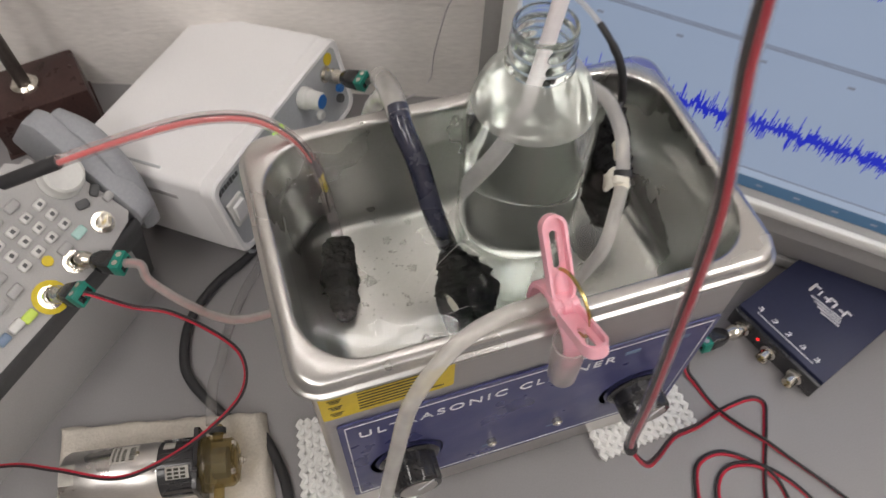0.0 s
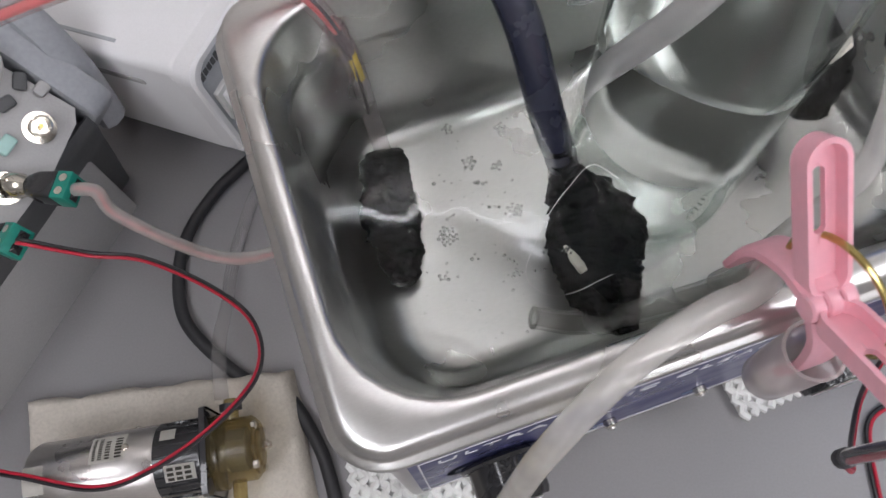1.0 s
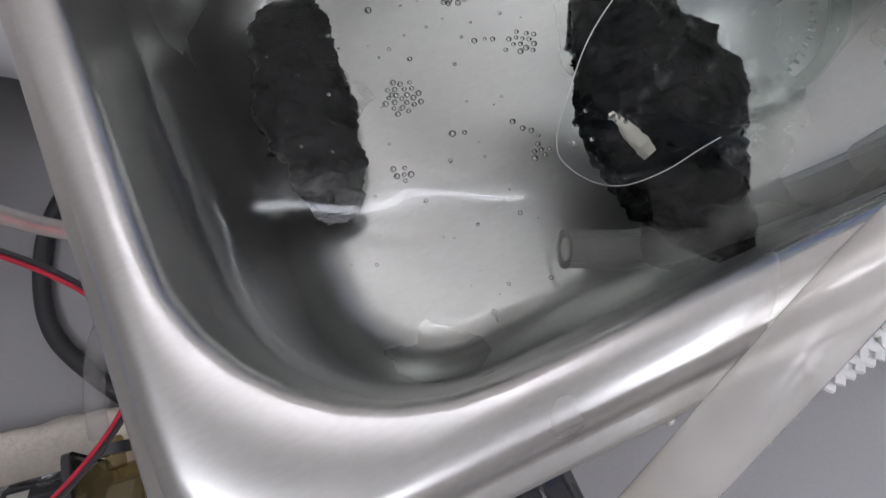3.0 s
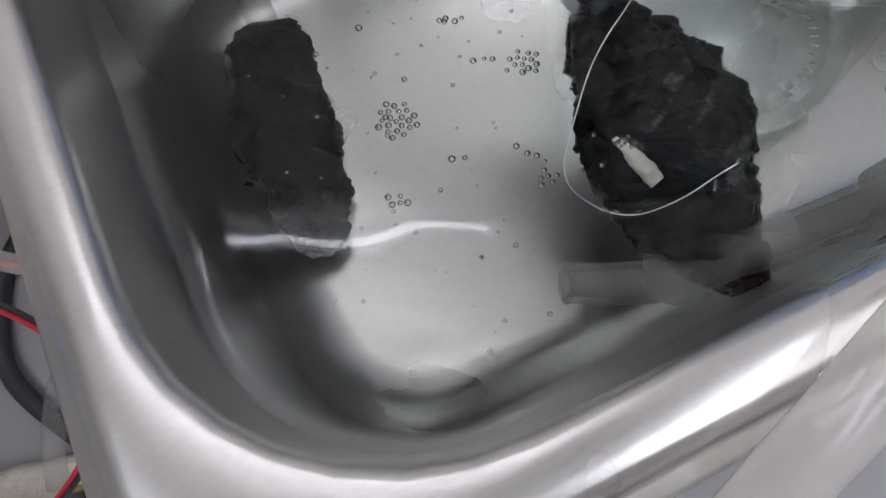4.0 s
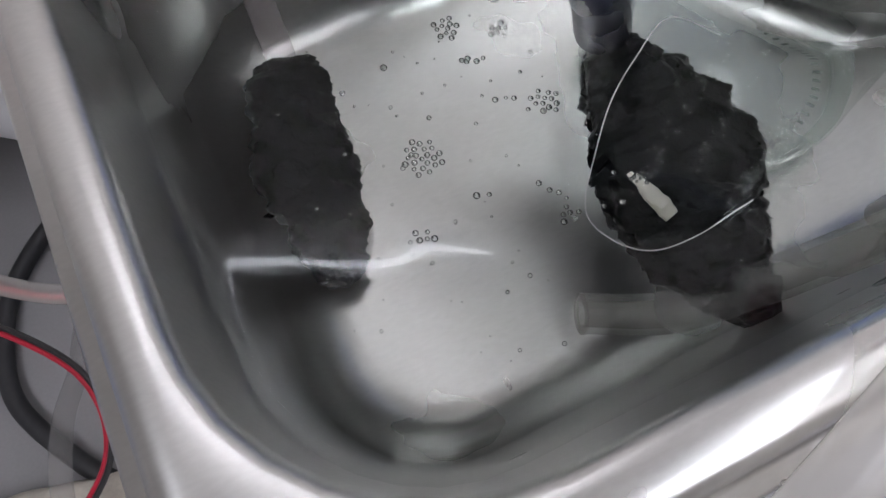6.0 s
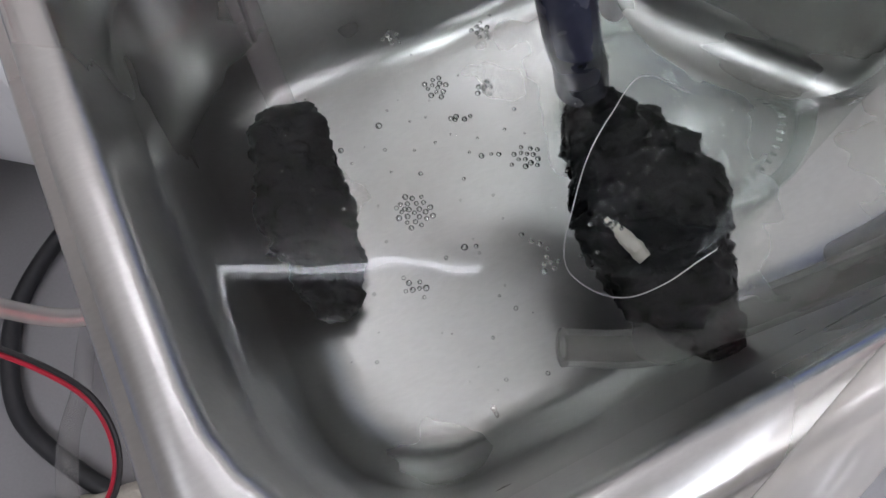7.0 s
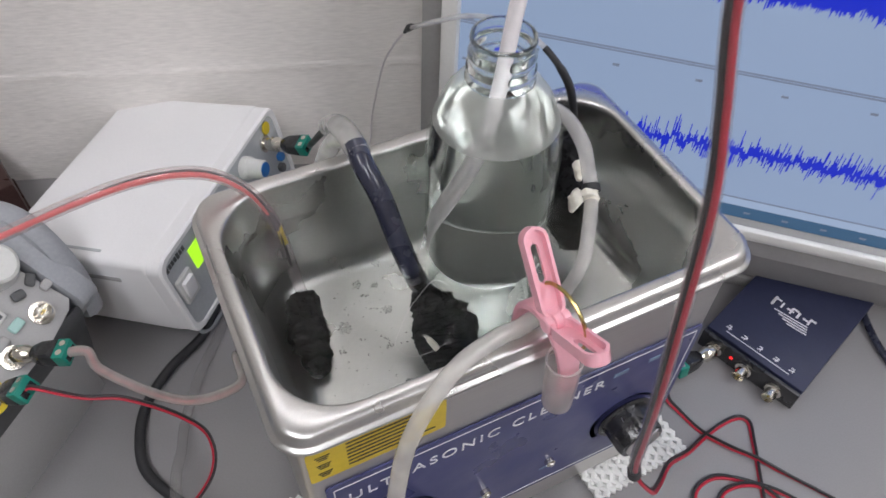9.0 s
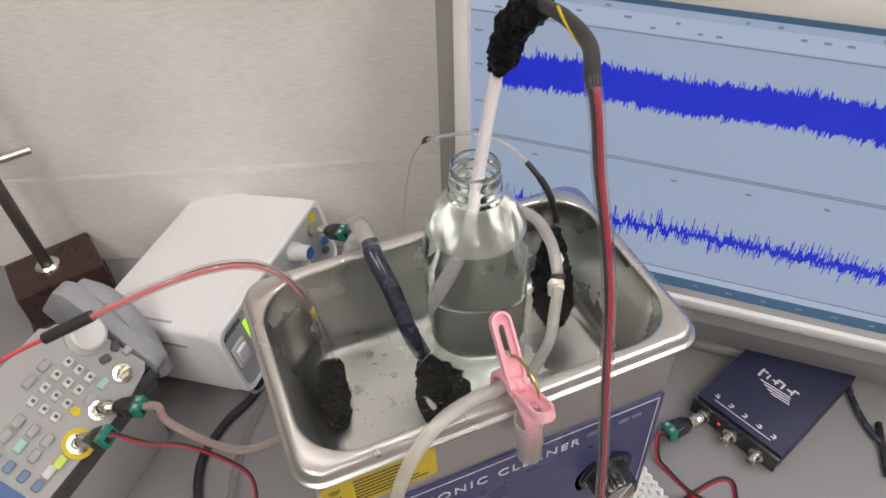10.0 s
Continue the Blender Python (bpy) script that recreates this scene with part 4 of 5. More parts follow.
head = part("head", lathed([(0, 0.0935), (0.0195, 0.0935), (0.0200, 0.0945), (0.0200, 0.0985), (0.0180, 0.0990), (0.0172, 0.100), (0.0172, 0.114), (0.0160, 0.1155), (0.0100, 0.1160), (0.0095, 0.1185), (0, 0.119)], 40, axis(X(0), X(1))), AMBER, pump, "clear amber pump head")
part("bracket", boxed((0.004, 0.046, 0.040), X(0.0922, 0, 0), 0.0035), BLACK_PLASTIC, pump, "black mounting flange")
part("impeller", lathed([(0, 0.101), (0.0115, 0.101), (0.0115, 0.111), (0, 0.111)], 10, axis(X(0), X(1))), DARK_GREY, head)
part("seal_ring", lathed([(0.0098, 0.1156), (0.0142, 0.1156), (0.0142, 0.1172), (0.0098, 0.1172)], 36, axis(X(0), X(1))), AMBER, head)
for k in range(4):
    a = radians(45 + 90 * k)
    part("screw", lathed([(0.0024, 0), (0.0024, 0.002), (0.0018, 0.0026), (0, 0.0026)], 6, axis(X(0.1155, 0.0142 * math.sin(a), 0.0142 * math.cos(a)), X(0.2, 0.0142 * math.sin(a), 0.0142 * math.cos(a)))), CHROME, head)
part("shaft_nut", lathed([(0.0030, 0), (0.0030, 0.0032), (0.0018, 0.0036), (0.0018, 0.0050), (0, 0.0052)], 6, axis(X(0.1185), X(0.2))), CHROME, head)
part("nipple", rod(X(0.104, 0.015, 0.004), X(0.104, 0.027, 0.006), 0.0038, 18, 0.0008), AMBER, head, "amber hose nipple")
part("clip", lathed([(0.0046, 0.0), (0.0060, 0.0), (0.0060, 0.004), (0.0046, 0.004)], 20, axis(X(0.104, 0.0205, 0.0052), X(0.104, 0.03, 0.0065))), BLACK_RUBBER, head, "black hose clip")
part("nipple", rod(X(0.104, -0.015, -0.004), X(0.104, -0.027, -0.004), 0.0038, 18, 0.0008), AMBER, head)
part("cradle", boxed((0.085, 0.026, 0.010), X(0.045, 0, -0.0185), 0.002), DARK_GREY, pump)

# ---- retort stand at the wall ----
stand = thing("retort_stand", pose(-0.280, 0.400, TABLE, 0, 0, 12), "retort stand with heavy brown cast base and steel rod", "retort stand")
part("base", boxed((0.092, 0.066, 0.050), (-0.040, 0.0, 0.0255), 0.004), IRON, stand, "dark brown painted iron base")
part("foot_plate", boxed((0.096, 0.069, 0.003), (-0.040, 0, 0.0015), 0.001), IRON, stand)
part("rod", rod((-0.045, 0.0, 0.048), (-0.058, 0.01, 0.56), 0.0065, 20, 0.001), DARK_STEEL, stand, "dark steel rod")
part("collar", lathed([(0.013, 0), (0.013, 0.003), (0.010, 0.006), (0.0065, 0.006)], 24, Matrix.Translation((-0.045, 0, 0.0505))), CHROME, stand, "bright screw collar")
part("clamp_arm", rod((-0.14, 0.004, 0.194), (-0.004, -0.012, 0.198), 0.0042, 16, 0.001), CHROME, stand, "bright clamp arm")
part("boss", boxed((0.022, 0.022, 0.024), (-0.051, 0.003, 0.196), 0.003), DARK_STEEL, stand)


# ---- electrodes wrapped in black putty ----
def lump(stations, thick, seed, rough=0.0016, n=22, lift=Vector((0, 0, 1)), sub=7):
    """A lumpy wrapped body: stations of (centre, half width), lying flat across lift."""
    bm = bmesh.new()
    line = smooth_line([s[0] for s in stations], sub)
    rings = []
    for i, p in enumerate(line):
        f = i / sub
        k = min(int(f), len(stations) - 2)
        w = stations[k][1] + (stations[k + 1][1] - stations[k][1]) * (f - k)
        d = (line[min(i + 1, len(line) - 1)] - line[max(i - 1, 0)]).normalized()
        u = d.cross(lift).normalized()
        v = u.cross(d).normalized()
        ring = []
        for j in range(n):
            a = 2 * math.pi * j / n
            q = p + u * w * math.cos(a) + v * min(thick, w) * math.sin(a)
            g = noise.noise((q.x * 170 + seed, q.y * 170, q.z * 170)) + 0.6 * noise.noise((q.x * 480 + seed, q.y * 480, q.z * 480)) + 0.35 * noise.noise((q.x * 1300, q.y * 1300, q.z * 1300 + seed))
            ring.append(bm.verts.new(q + (q - p).normalized() * rough * g))
        rings.append(ring)
    for a, b in zip(rings, rings[1:]):
        for j in range(n):
            bm.faces.new((a[j], a[(j + 1) % n], b[(j + 1) % n], b[j]))
    bm.faces.new(rings[0][::-1])
    bm.faces.new(rings[-1])
    return bm


V = Vector
probe = thing("dark_tube_probe", pose(-0.022, 0.0, 0.15), "submerged probe in lumpy black putty on a navy tube", "probe")
R_ST = [(V((-0.0281, 0.0039, 0.1590)), 0.0057), (V((-0.0263, -0.0031, 0.1540)), 0.0116), (V((-0.0244, -0.0128, 0.1490)), 0.0179), (V((-0.0243, -0.0232, 0.1460)), 0.0192), (V((-0.0274, -0.0320, 0.1445)), 0.0172), (V((-0.0284, -0.0420, 0.1435)), 0.0131), (V((-0.0278, -0.0512, 0.1430)), 0.0078), (V((-0.0279, -0.0581, 0.1430)), 0.0039), (V((-0.0288, -0.0608, 0.1435)), 0.0018)]
pl = part("putty", lump(R_ST, 0.0075, 3.1, 0.0024, 64, sub=18), TAPE, probe, "black rough sealing putty", local=False, smooth=70)
part("bare_patch", lump([(V((-0.0378, -0.0229, 0.1535)), 0.0012), (V((-0.0365, -0.0288, 0.1540)), 0.0020), (V((-0.0349, -0.0345, 0.1530)), 0.0012)], 0.0010, 1.0, 0.0011, 18), CONNECTOR, pl, "pale bare patch", local=False)
NAVY_LINE = [(-0.0272, 0.0070, 0.1610), (-0.0300, 0.0080, 0.1760), (-0.0352, 0.0151, 0.2001), (-0.0393, 0.0276, 0.2253), (-0.0435, 0.0407, 0.2403), (-0.0430, 0.0526, 0.2442)]
part("sleeve", swept(NAVY_LINE, 0.0062, 16), NAVY, probe, "glossy navy shrink sleeve", local=False, smooth=60)
CL = [(-0.0433, 0.0460, 0.2425), (-0.0430, 0.0630, 0.2420), (-0.0410, 0.0860, 0.2300), (-0.0370, 0.1200, 0.2020), tuple(FG_END)]
part("clear_sleeve", swept(CL[:4], 0.0066, 16), CLOUDY, probe, "cloudy clear sleeve", local=False, smooth=60)
part("cable", swept(CL[2:], 0.0026, 10), BLACK_WIRE, probe, local=False)
tail = part("loose_tube", swept([(-0.0432, 0.0630, 0.2405), (-0.0450, 0.0860, 0.2190), (-0.0500, 0.1050, 0.1800), (-0.0530, 0.1130, 0.1300), (-0.0540, 0.1150, 0.0700)], 0.0056, 14), CLOUDY, probe, "cloudy clear tube end", local=False, smooth=60)

probe2 = thing("clear_tube_probe", pose(-0.09, 0.03, 0.125), "submerged black putty probe on a clear tube with red wire", "probe")
L_ST = [(V((-0.0868, 0.0495, 0.1200)), 0.0075), (V((-0.0876, 0.0450, 0.1190)), 0.0102), (V((-0.0909, 0.0335, 0.1185)), 0.0107), (V((-0.0926, 0.0195, 0.1185)), 0.0118), (V((-0.0938, 0.0065, 0.1180)), 0.0092), (V((-0.0955, -0.0030, 0.1180)), 0.0070), (V((-0.0982, -0.0085, 0.1180)), 0.0036)]
part("putty", lump(L_ST, 0.0065, 8.4, 0.0022, 56, sub=18), TAPE, probe2, "black rough sealing putty", local=False, smooth=70)
PT = [(-0.330, 0.106, 0.170), (-0.3003, 0.1041, 0.1886), (-0.2479, 0.0983, 0.2071), (-0.1878, 0.0916, 0.2252), (-0.1482, 0.0883, 0.2307), (-0.1195, 0.0833, 0.2269), (-0.1014, 0.0756, 0.2140), (-0.0924, 0.0701, 0.1951), (-0.0895, 0.0653, 0.1800), (-0.0880, 0.0570, 0.1450), (-0.0870, 0.0480, 0.1200)]
pline = smooth_line(PT, 10)
part("clear_tube", sweep(bmesh.new(), pline[20:], 0.0037, 14), CLEAR_PVC, probe2, "clear vinyl tube", local=False, smooth=60)
part("red_wire", sweep(bmesh.new(), beside(pline[:76], 0.0010, 5.0), 0.0016, 10), PINK_WIRE, probe2, local=False)
part("black_wire", sweep(bmesh.new(), beside(pline[:90], 0.0012, 5.0, math.pi), 0.0008, 8), BLACK_WIRE, probe2, local=False)
part("joint", sweep(bmesh.new(), pline[17:24], 0.0042, 12), BLACK_RUBBER, probe2, "black joint", local=False)
part("lead_joint", sweep(bmesh.new(), pline[70:79], 0.0022, 10), BLACK_WIRE, probe2, local=False)
part("yellow_tip", sweep(bmesh.new(), beside(pline[77:84], 0.0006, 0.0), 0.0019, 10), YELLOW_PAINT, probe2, "yellow lead tip", local=False)

probe3 = thing("rear_probe", pose(0.083, 0.03, 0.17), "black putty-wrapped probe hanging behind the bottle on thin tube", "probe")
part("putty", lump([(V((0.1000, 0.0530, 0.2000)), 0.0040), (V((0.0930, 0.0420, 0.1920)), 0.0100), (V((0.0850, 0.0260, 0.1780)), 0.0150), (V((0.0770, 0.0080, 0.1580)), 0.0140), (V((0.0720, -0.0030, 0.1480)), 0.0070)], 0.0085, 5.5, 0.0024, 44, sub=14), TAPE, probe3, "black rough sealing putty", local=False, smooth=70)
TH = [(0.0985, 0.052, 0.198), (0.1030, 0.0570, 0.206), (0.0930, 0.0560, 0.238), (0.0825, 0.0700, 0.257), (0.0770, 0.0980, 0.257), (0.0700, 0.1350, 0.243), (0.0600, 0.1650, 0.224), (0.0490, 0.1900, 0.206)]
tline = smooth_line(TH, 8)
part("thin_tube", sweep(bmesh.new(), tline[20:], 0.0017, 10), SILICONE, probe3, "thin clear tube", local=False)
part("black_sleeve", sweep(bmesh.new(), tline[:25], lambda f: 0.0026 if f < 0.8 else 0.0021, 12), BLACK_RUBBER, probe3, "black sleeve", local=False)
part("knot", lump([(V((0.0525, 0.1850, 0.2105)), 0.001), (V((0.0495, 0.1895, 0.2065)), 0.0028), (V((0.0470, 0.1930, 0.2010)), 0.001)], 0.0026, 2, 0.0003, 12), BLACK_RUBBER, probe3, local=False)
part("white_thread", swept([(0.0485, 0.191, 0.205), (0.0490, 0.220, 0.172), (0.0550, 0.262, 0.120), (0.0570, 0.300, 0.040), (0.0565, 0.312, -0.005), (0.0400, 0.318, -0.0285), (0.0050, 0.315, -0.0285)], 0.0008, 8), WHITE_ROD, probe3, "thin white thread", local=False)
for a, b, c in (((0.0885, 0.0270, 0.2010), (0.0840, 0.0200, 0.2050), (0.0790, 0.0130, 0.2020)), ((0.0800, 0.0130, 0.1930), (0.0740, 0.0060, 0.1950), (0.0690, 0.0020, 0.1900))):
    part("white_tag", lump([(V(a), 0.002), (V(b), 0.0048), (V(c), 0.0015)], 0.0022, 7, 0.001, 12), CONNECTOR, probe3, "torn white tie", local=False)

# ---- drain tube beside the bottle ----
dt = thing("drain_tube", pose(0.05, -0.03, 0.24), "milky silicone tube with white nylon joint beside the bottle", "tube")
DT = [(0.0430, 0.0500, 0.2390), (0.0557, 0.0352, 0.2505), (0.0623, 0.0160, 0.2552), (0.0642, -0.0005, 0.2492), (0.0640, -0.0100, 0.2384), (0.0600, -0.0215, 0.2307), (0.0493, -0.0373, 0.2259), (0.0403, -0.0482, 0.2118), (0.0284, -0.0507, 0.1888), (0.0200, -0.0520, 0.1550), (0.0160, -0.0500, 0.1280)]
dl = smooth_line(DT, 8)
part("upper_tube", sweep(bmesh.new(), dl[:39], 0.0039, 16), SILICONE, dt, local=False, smooth=60)
part("lower_tube", sweep(bmesh.new(), dl[42:], 0.0038, 16), SILICONE, dt, local=False, smooth=60)
part("joint", sweep(bmesh.new(), dl[38:43], lambda f: 0.0045 if abs(f - 0.75) < 0.2 else 0.0037, 14), CONNECTOR, dt, "white nylon joint", local=False)
part("tie", sweep(bmesh.new(), dl[37:40], 0.0050, 14), BLACK_RUBBER, dt, "black cable tie", local=False)
part("tie_head", boxed((0.006, 0.004, 0.004), (0.0560, -0.0225, 0.2350), 0.0008, (20, 30, 0)), CONNECTOR, dt, local=False)

# ---- inlet tube over the rim ----
it = thing("inlet_tube", pose(-0.03, -0.08, 0.2), "milky silicone tube clipped over the rim, its end under water", "tube")
IT = [(-0.0555, -0.0402, 0.1314), (-0.0398, -0.0500, 0.1408), (-0.0150, -0.0556, 0.1570), (0.0010, -0.0590, 0.1740), (0.0040, -0.0618, 0.1950), (0.0000, -0.0675, 0.2130), (-0.0100, -0.0710, 0.2168), (-0.0225, -0.0722, 0.2182), (-0.0438, -0.0770, 0.2178), (-0.0623, -0.0841, 0.2091), (-0.0794, -0.0926, 0.1891), (-0.0901, -0.1004, 0.1493), (-0.1000, -0.1067, 0.0939), (-0.1045, -0.1130, 0.0300), (-0.1040, -0.1180, -0.0100), (-0.0950, -0.1270, -0.0250), (-0.0650, -0.1420, -0.0253), (-0.0200, -0.1550, -0.0253), (0.0200, -0.2100, -0.0253)]
il = smooth_line(IT, 8)
part("wet_end", sweep(bmesh.new(), il[:37], 0.0044, 18, caps=False), WET_TUBE, it, "clear tube end under water", local=False, smooth=60)
part("tube", sweep(bmesh.new(), il[36:], 0.0044, 18, caps=False), SILICONE, it, local=False, smooth=60)
part("bore", sweep(bmesh.new(), il[:60], 0.0029, 14, caps=False), WET_TUBE, it, local=False, smooth=60)
d = (il[1] - il[0]).normalized()
part("end_ring", lathed([(0.0028, 0.0), (0.0045, 0.0), (0.0045, 0.0005), (0.0028, 0.0005), (0.0028, 0.0)], 28, axis(tuple(il[0]), tuple(il[0] + d * 0.01))), CLOUDY, it, "cut tube end", local=False, smooth=40)

# ---- rod in the bottle and its cable ----
sensor = thing("sensor_rod", pose(0.016, 0.002, 0.33), "white sensor rod leaning in the bottle, bound with black putty", "sensor rod")
part("rod", swept([(-0.0074, 0.0235, 0.160), (-0.0074, 0.0203, 0.1894), (-0.0042, 0.0089, 0.2293), (0.0021, -0.0010, 0.2671), (0.0098, 0.0000, 0.2968), (0.0198, 0.0075, 0.3333), (0.0316, 0.0145, 0.3764), (0.0340, 0.0150, 0.386)], 0.0037, 16), WHITE_ROD, sensor, "white plastic rod", local=False)
part("putty", lump([(V((0.0316, 0.0145, 0.3764)), 0.0050), (V((0.0345, 0.0130, 0.3880)), 0.0085), (V((0.0375, 0.0100, 0.4020)), 0.0092), (V((0.0390, 0.0010, 0.4140)), 0.0088), (V((0.0384, -0.0120, 0.4250)), 0.0078), (V((0.0376, -0.0200, 0.4300)), 0.0042)], 0.0080, 9.3, 0.0026, 44, V((0.3, 0.8, 0.2)), 14), TAPE, sensor, "lumpy black putty binding", local=False, smooth=70)
CB = [(0.0378, -0.0170, 0.4280), (0.0364, -0.0421, 0.4337), (0.0322, -0.0691, 0.4360), (0.0225, -0.0890, 0.4340), (0.0214, -0.0966, 0.4210), (0.0240, -0.1000, 0.3930), (0.0270, -0.1072, 0.3610), (0.0284, -0.1153, 0.3256), (0.0310, -0.1218, 0.2592), (0.0364, -0.1252, 0.1894), (0.0415, -0.1255, 0.1295), (0.0458, -0.1262, 0.1065)]
cl = smooth_line(CB, 10)
part("black_sheath", sweep(bmesh.new(), cl[:34], 0.0034, 14), BLACK_RUBBER, sensor, "black sheath", local=False)
part("yellow_scrawl", sweep(bmesh.new(), beside(cl[8:20], 0.0033, 2.5, 0.6), 0.0007, 8), YELLOW_PAINT, sensor, "yellow paint mark", local=False)
part("clear_sheath", sweep(bmesh.new(), cl[30:], 0.0034, 14), SHEATH, sensor, "clear vinyl sheath", local=False, smooth=60)
part("red_wire", sweep(bmesh.new(), beside(cl[30:], 0.0014, 0.5, -0.3), 0.00135, 10), RED_WIRE, sensor, local=False)
part("black_wire", sweep(bmesh.new(), beside(cl[30:], 0.0014, 0.5, -0.3 + math.pi), 0.00135, 10), BLACK_WIRE, sensor, local=False)
part("end_sleeve", sweep(bmesh.new(), cl[-6:], 0.0040, 12), BLACK_RUBBER, sensor, "black end sleeve", local=False)

# wires that lie on the desk
ZT = TABLE + 0.0016


def pair(name, points, label, mats=(RED_WIRE, BLACK_WIRE), off=0.0013, r=0.0012, twist=1.5, start=1.4):
    ob = thing(name, Matrix.Translation(points[0]), label, "wire")
    ln = smooth_line(points, 10)
    for nm, mt, ph in (("red_wire", mats[0], 0.0), ("black_wire", mats[1], math.pi)):
        q = beside(ln, off, twist, ph + start)
        for p in q:
            p.z = max(p.z, TABLE + r)
        part(nm, sweep(bmesh.new(), q, r, 8), mt, ob, local=False)
    return ob


pair("sensor_wire", [(0.0457, -0.1260, 0.108), (0.0515, -0.1300, 0.096), (0.0620, -0.1320, 0.0790), (0.0800, -0.1240, 0.0550), (0.1080, -0.1090, 0.0280), (0.1450, -0.0980, -0.0100), (0.1780, -0.0880, ZT), (0.2050, -0.0860, ZT), (0.2140, -0.0930, ZT), (0.2070, -0.1070, ZT), (0.1980, -0.1220, ZT), (0.1880, -0.1380, ZT), (0.1760, -0.1600, ZT), (0.1600, -0.2000, ZT)], "red and black wire pair trailing onto the desk")
dd = (DQ - DP)
pair("scope_wire", [tuple(DE), tuple(DE + dd * 0.008), (0.1665, -0.0480, -0.0240), (0.1690, -0.0600, ZT), (0.1740, -0.0830, ZT), (0.1840, -0.1030, ZT + 0.0022), (0.1980, -0.1220, ZT + 0.0030), (0.2120, -0.1420, ZT), (0.2340, -0.1780, ZT), (0.2500, -0.2100, ZT)], "red and black wire pair from the oscilloscope plug")
pair("spare_wire", [(0.1180, -0.1700, ZT), (0.1290, -0.1380, ZT), (0.1400, -0.1210, ZT), (0.1600, -0.1185, ZT), (0.1790, -0.1310, ZT), (0.1880, -0.1440, ZT + 0.002), (0.1920, -0.1580, ZT), (0.1880, -0.1900, ZT)], "loop of red and black wire pair on the desk")
pair("spare_wire", [(0.1330, -0.1800, ZT), (0.1430, -0.1450, ZT), (0.1580, -0.1310, ZT), (0.1780, -0.1340, ZT + 0.0022), (0.1960, -0.1480, ZT), (0.2080, -0.1700, ZT), (0.2140, -0.2000, ZT)], "inner loop of red and black wire pair on the desk")
e2 = (E2 - P2).normalized()
pair("generator_wire", [tuple(E2 - e2 * 0.002), tuple(E2 + e2 * 0.008), (-0.2334, 0.0758, 0.0813), (-0.2094, 0.0656, 0.0779), (-0.1811, 0.0393, 0.0778), (-0.1672, 0.0161, 0.0783), (-0.1733, -0.0037, 0.0672), (-0.2017, -0.0182, 0.0551), (-0.2389, -0.0257, 0.0429), (-0.2703, -0.0230, 0.0340), (-0.3090, -0.0024, 0.0268), (-0.3480, 0.0160, 0.0160), (-0.4200, 0.0300, -0.0100), (-0.4700, 0.0300, ZT)], "red and black wire pair looping over the pump", off=0.0009, r=0.0009, twist=1.2, start=2.4)
gt = thing("generator_cable", Matrix.Translation(E1), "clear vinyl tube with red and black wires from the generator plug", "cable")
e1 = (E1 - P1).normalized()
G1 = [tuple(E1 - e1 * 0.003), tuple(E1 + e1 * 0.012), (-0.2209, 0.0985, 0.0724), (-0.1974, 0.0792, 0.0552), (-0.1751, 0.0667, 0.0459), (-0.1533, 0.0648, 0.0420), (-0.1379, 0.0729, 0.0363), (-0.1360, 0.1050, 0.0200), (-0.1340, 0.1250, -0.0100), (-0.1300, 0.1300, -0.0262)]
gl = smooth_line(G1, 8)
part("clear_tube", sweep(bmesh.new(), gl, 0.0035, 14), CLOUDY, gt, local=False, smooth=60)
part("red_wire", sweep(bmesh.new(), beside(gl, 0.0009, 4.0), 0.0009, 8), PINK_WIRE, gt, local=False)
part("black_wire", sweep(bmesh.new(), beside(gl, 0.0009, 4.0, math.pi), 0.0006, 8), BLACK_WIRE, gt, local=False)

pc = swept([(-0.100, 0.235, -0.026), (-0.1300, 0.2050, -0.0258), (-0.1539, 0.1704, -0.0258), (-0.1873, 0.1490, -0.0258), (-0.2123, 0.1234, -0.0258), (-0.2232, 0.0959, -0.0258), (-0.2241, 0.0676, -0.0258), (-0.2087, 0.0365, -0.0258), (-0.1947, 0.0184, -0.0258), (-0.1780, 0.0060, -0.0258), (-0.1680, -0.0250, -0.0258), (-0.1660, -0.0550, -0.0258), (-0.1700, -0.1200, -0.0258)], 0.0040, 12)
tagged(part("power_cable", pc, BLACK_RUBBER), "thick black power cable curving over the desk and under the towel", "power cable")
bc = swept([(0.400, -0.010, -0.0265), (0.382, -0.045, -0.0265), (0.3670, -0.0740, -0.0265), (0.3590, -0.1000, -0.0265), (0.3600, -0.1180, -0.0265), (0.3700, -0.1450, -0.0265), (0.3950, -0.1900, -0.0265)], 0.0032, 12)
tagged(part("data_cable", bc, NAVY), "dark blue data cable lying beside the oscilloscope box", "cable")
ct = thing("pump_hose", pose(-0.19, 0.09, -0.02), "thin clear hose from the pump lying on the desk", "hose")
part("hose", swept([(-0.2062, 0.0060, 0.0080), (-0.2040, 0.0220, 0.0080), (-0.2010, 0.0450, -0.0020), (-0.1960, 0.0680, -0.0180), (-0.1890, 0.0940, -0.0258), (-0.1690, 0.1300, -0.0258), (-0.1500, 0.1550, -0.0258), (-0.1250, 0.1900, -0.0258)], 0.0040, 14), clear("thin_hose", (0.93, 0.92, 0.92), 0.14, 0.12), ct, local=False, smooth=60)
pen = rod((0.3390, -0.1430, TABLE + 0.0035), (0.3720, -0.0980, TABLE + 0.0035), 0.0033, 14, 0.001)
tagged(part("pen", pen, BLACK_PLASTIC), "black pen lying on the desk", "pen")

# ---- pink clothes peg over the rim ----
peg = thing("clothes_peg", pose(0.004, -0.083, 0.231), "pink plastic clothes peg clamping the tube to the rim", "clothes peg")
HX = 0.002


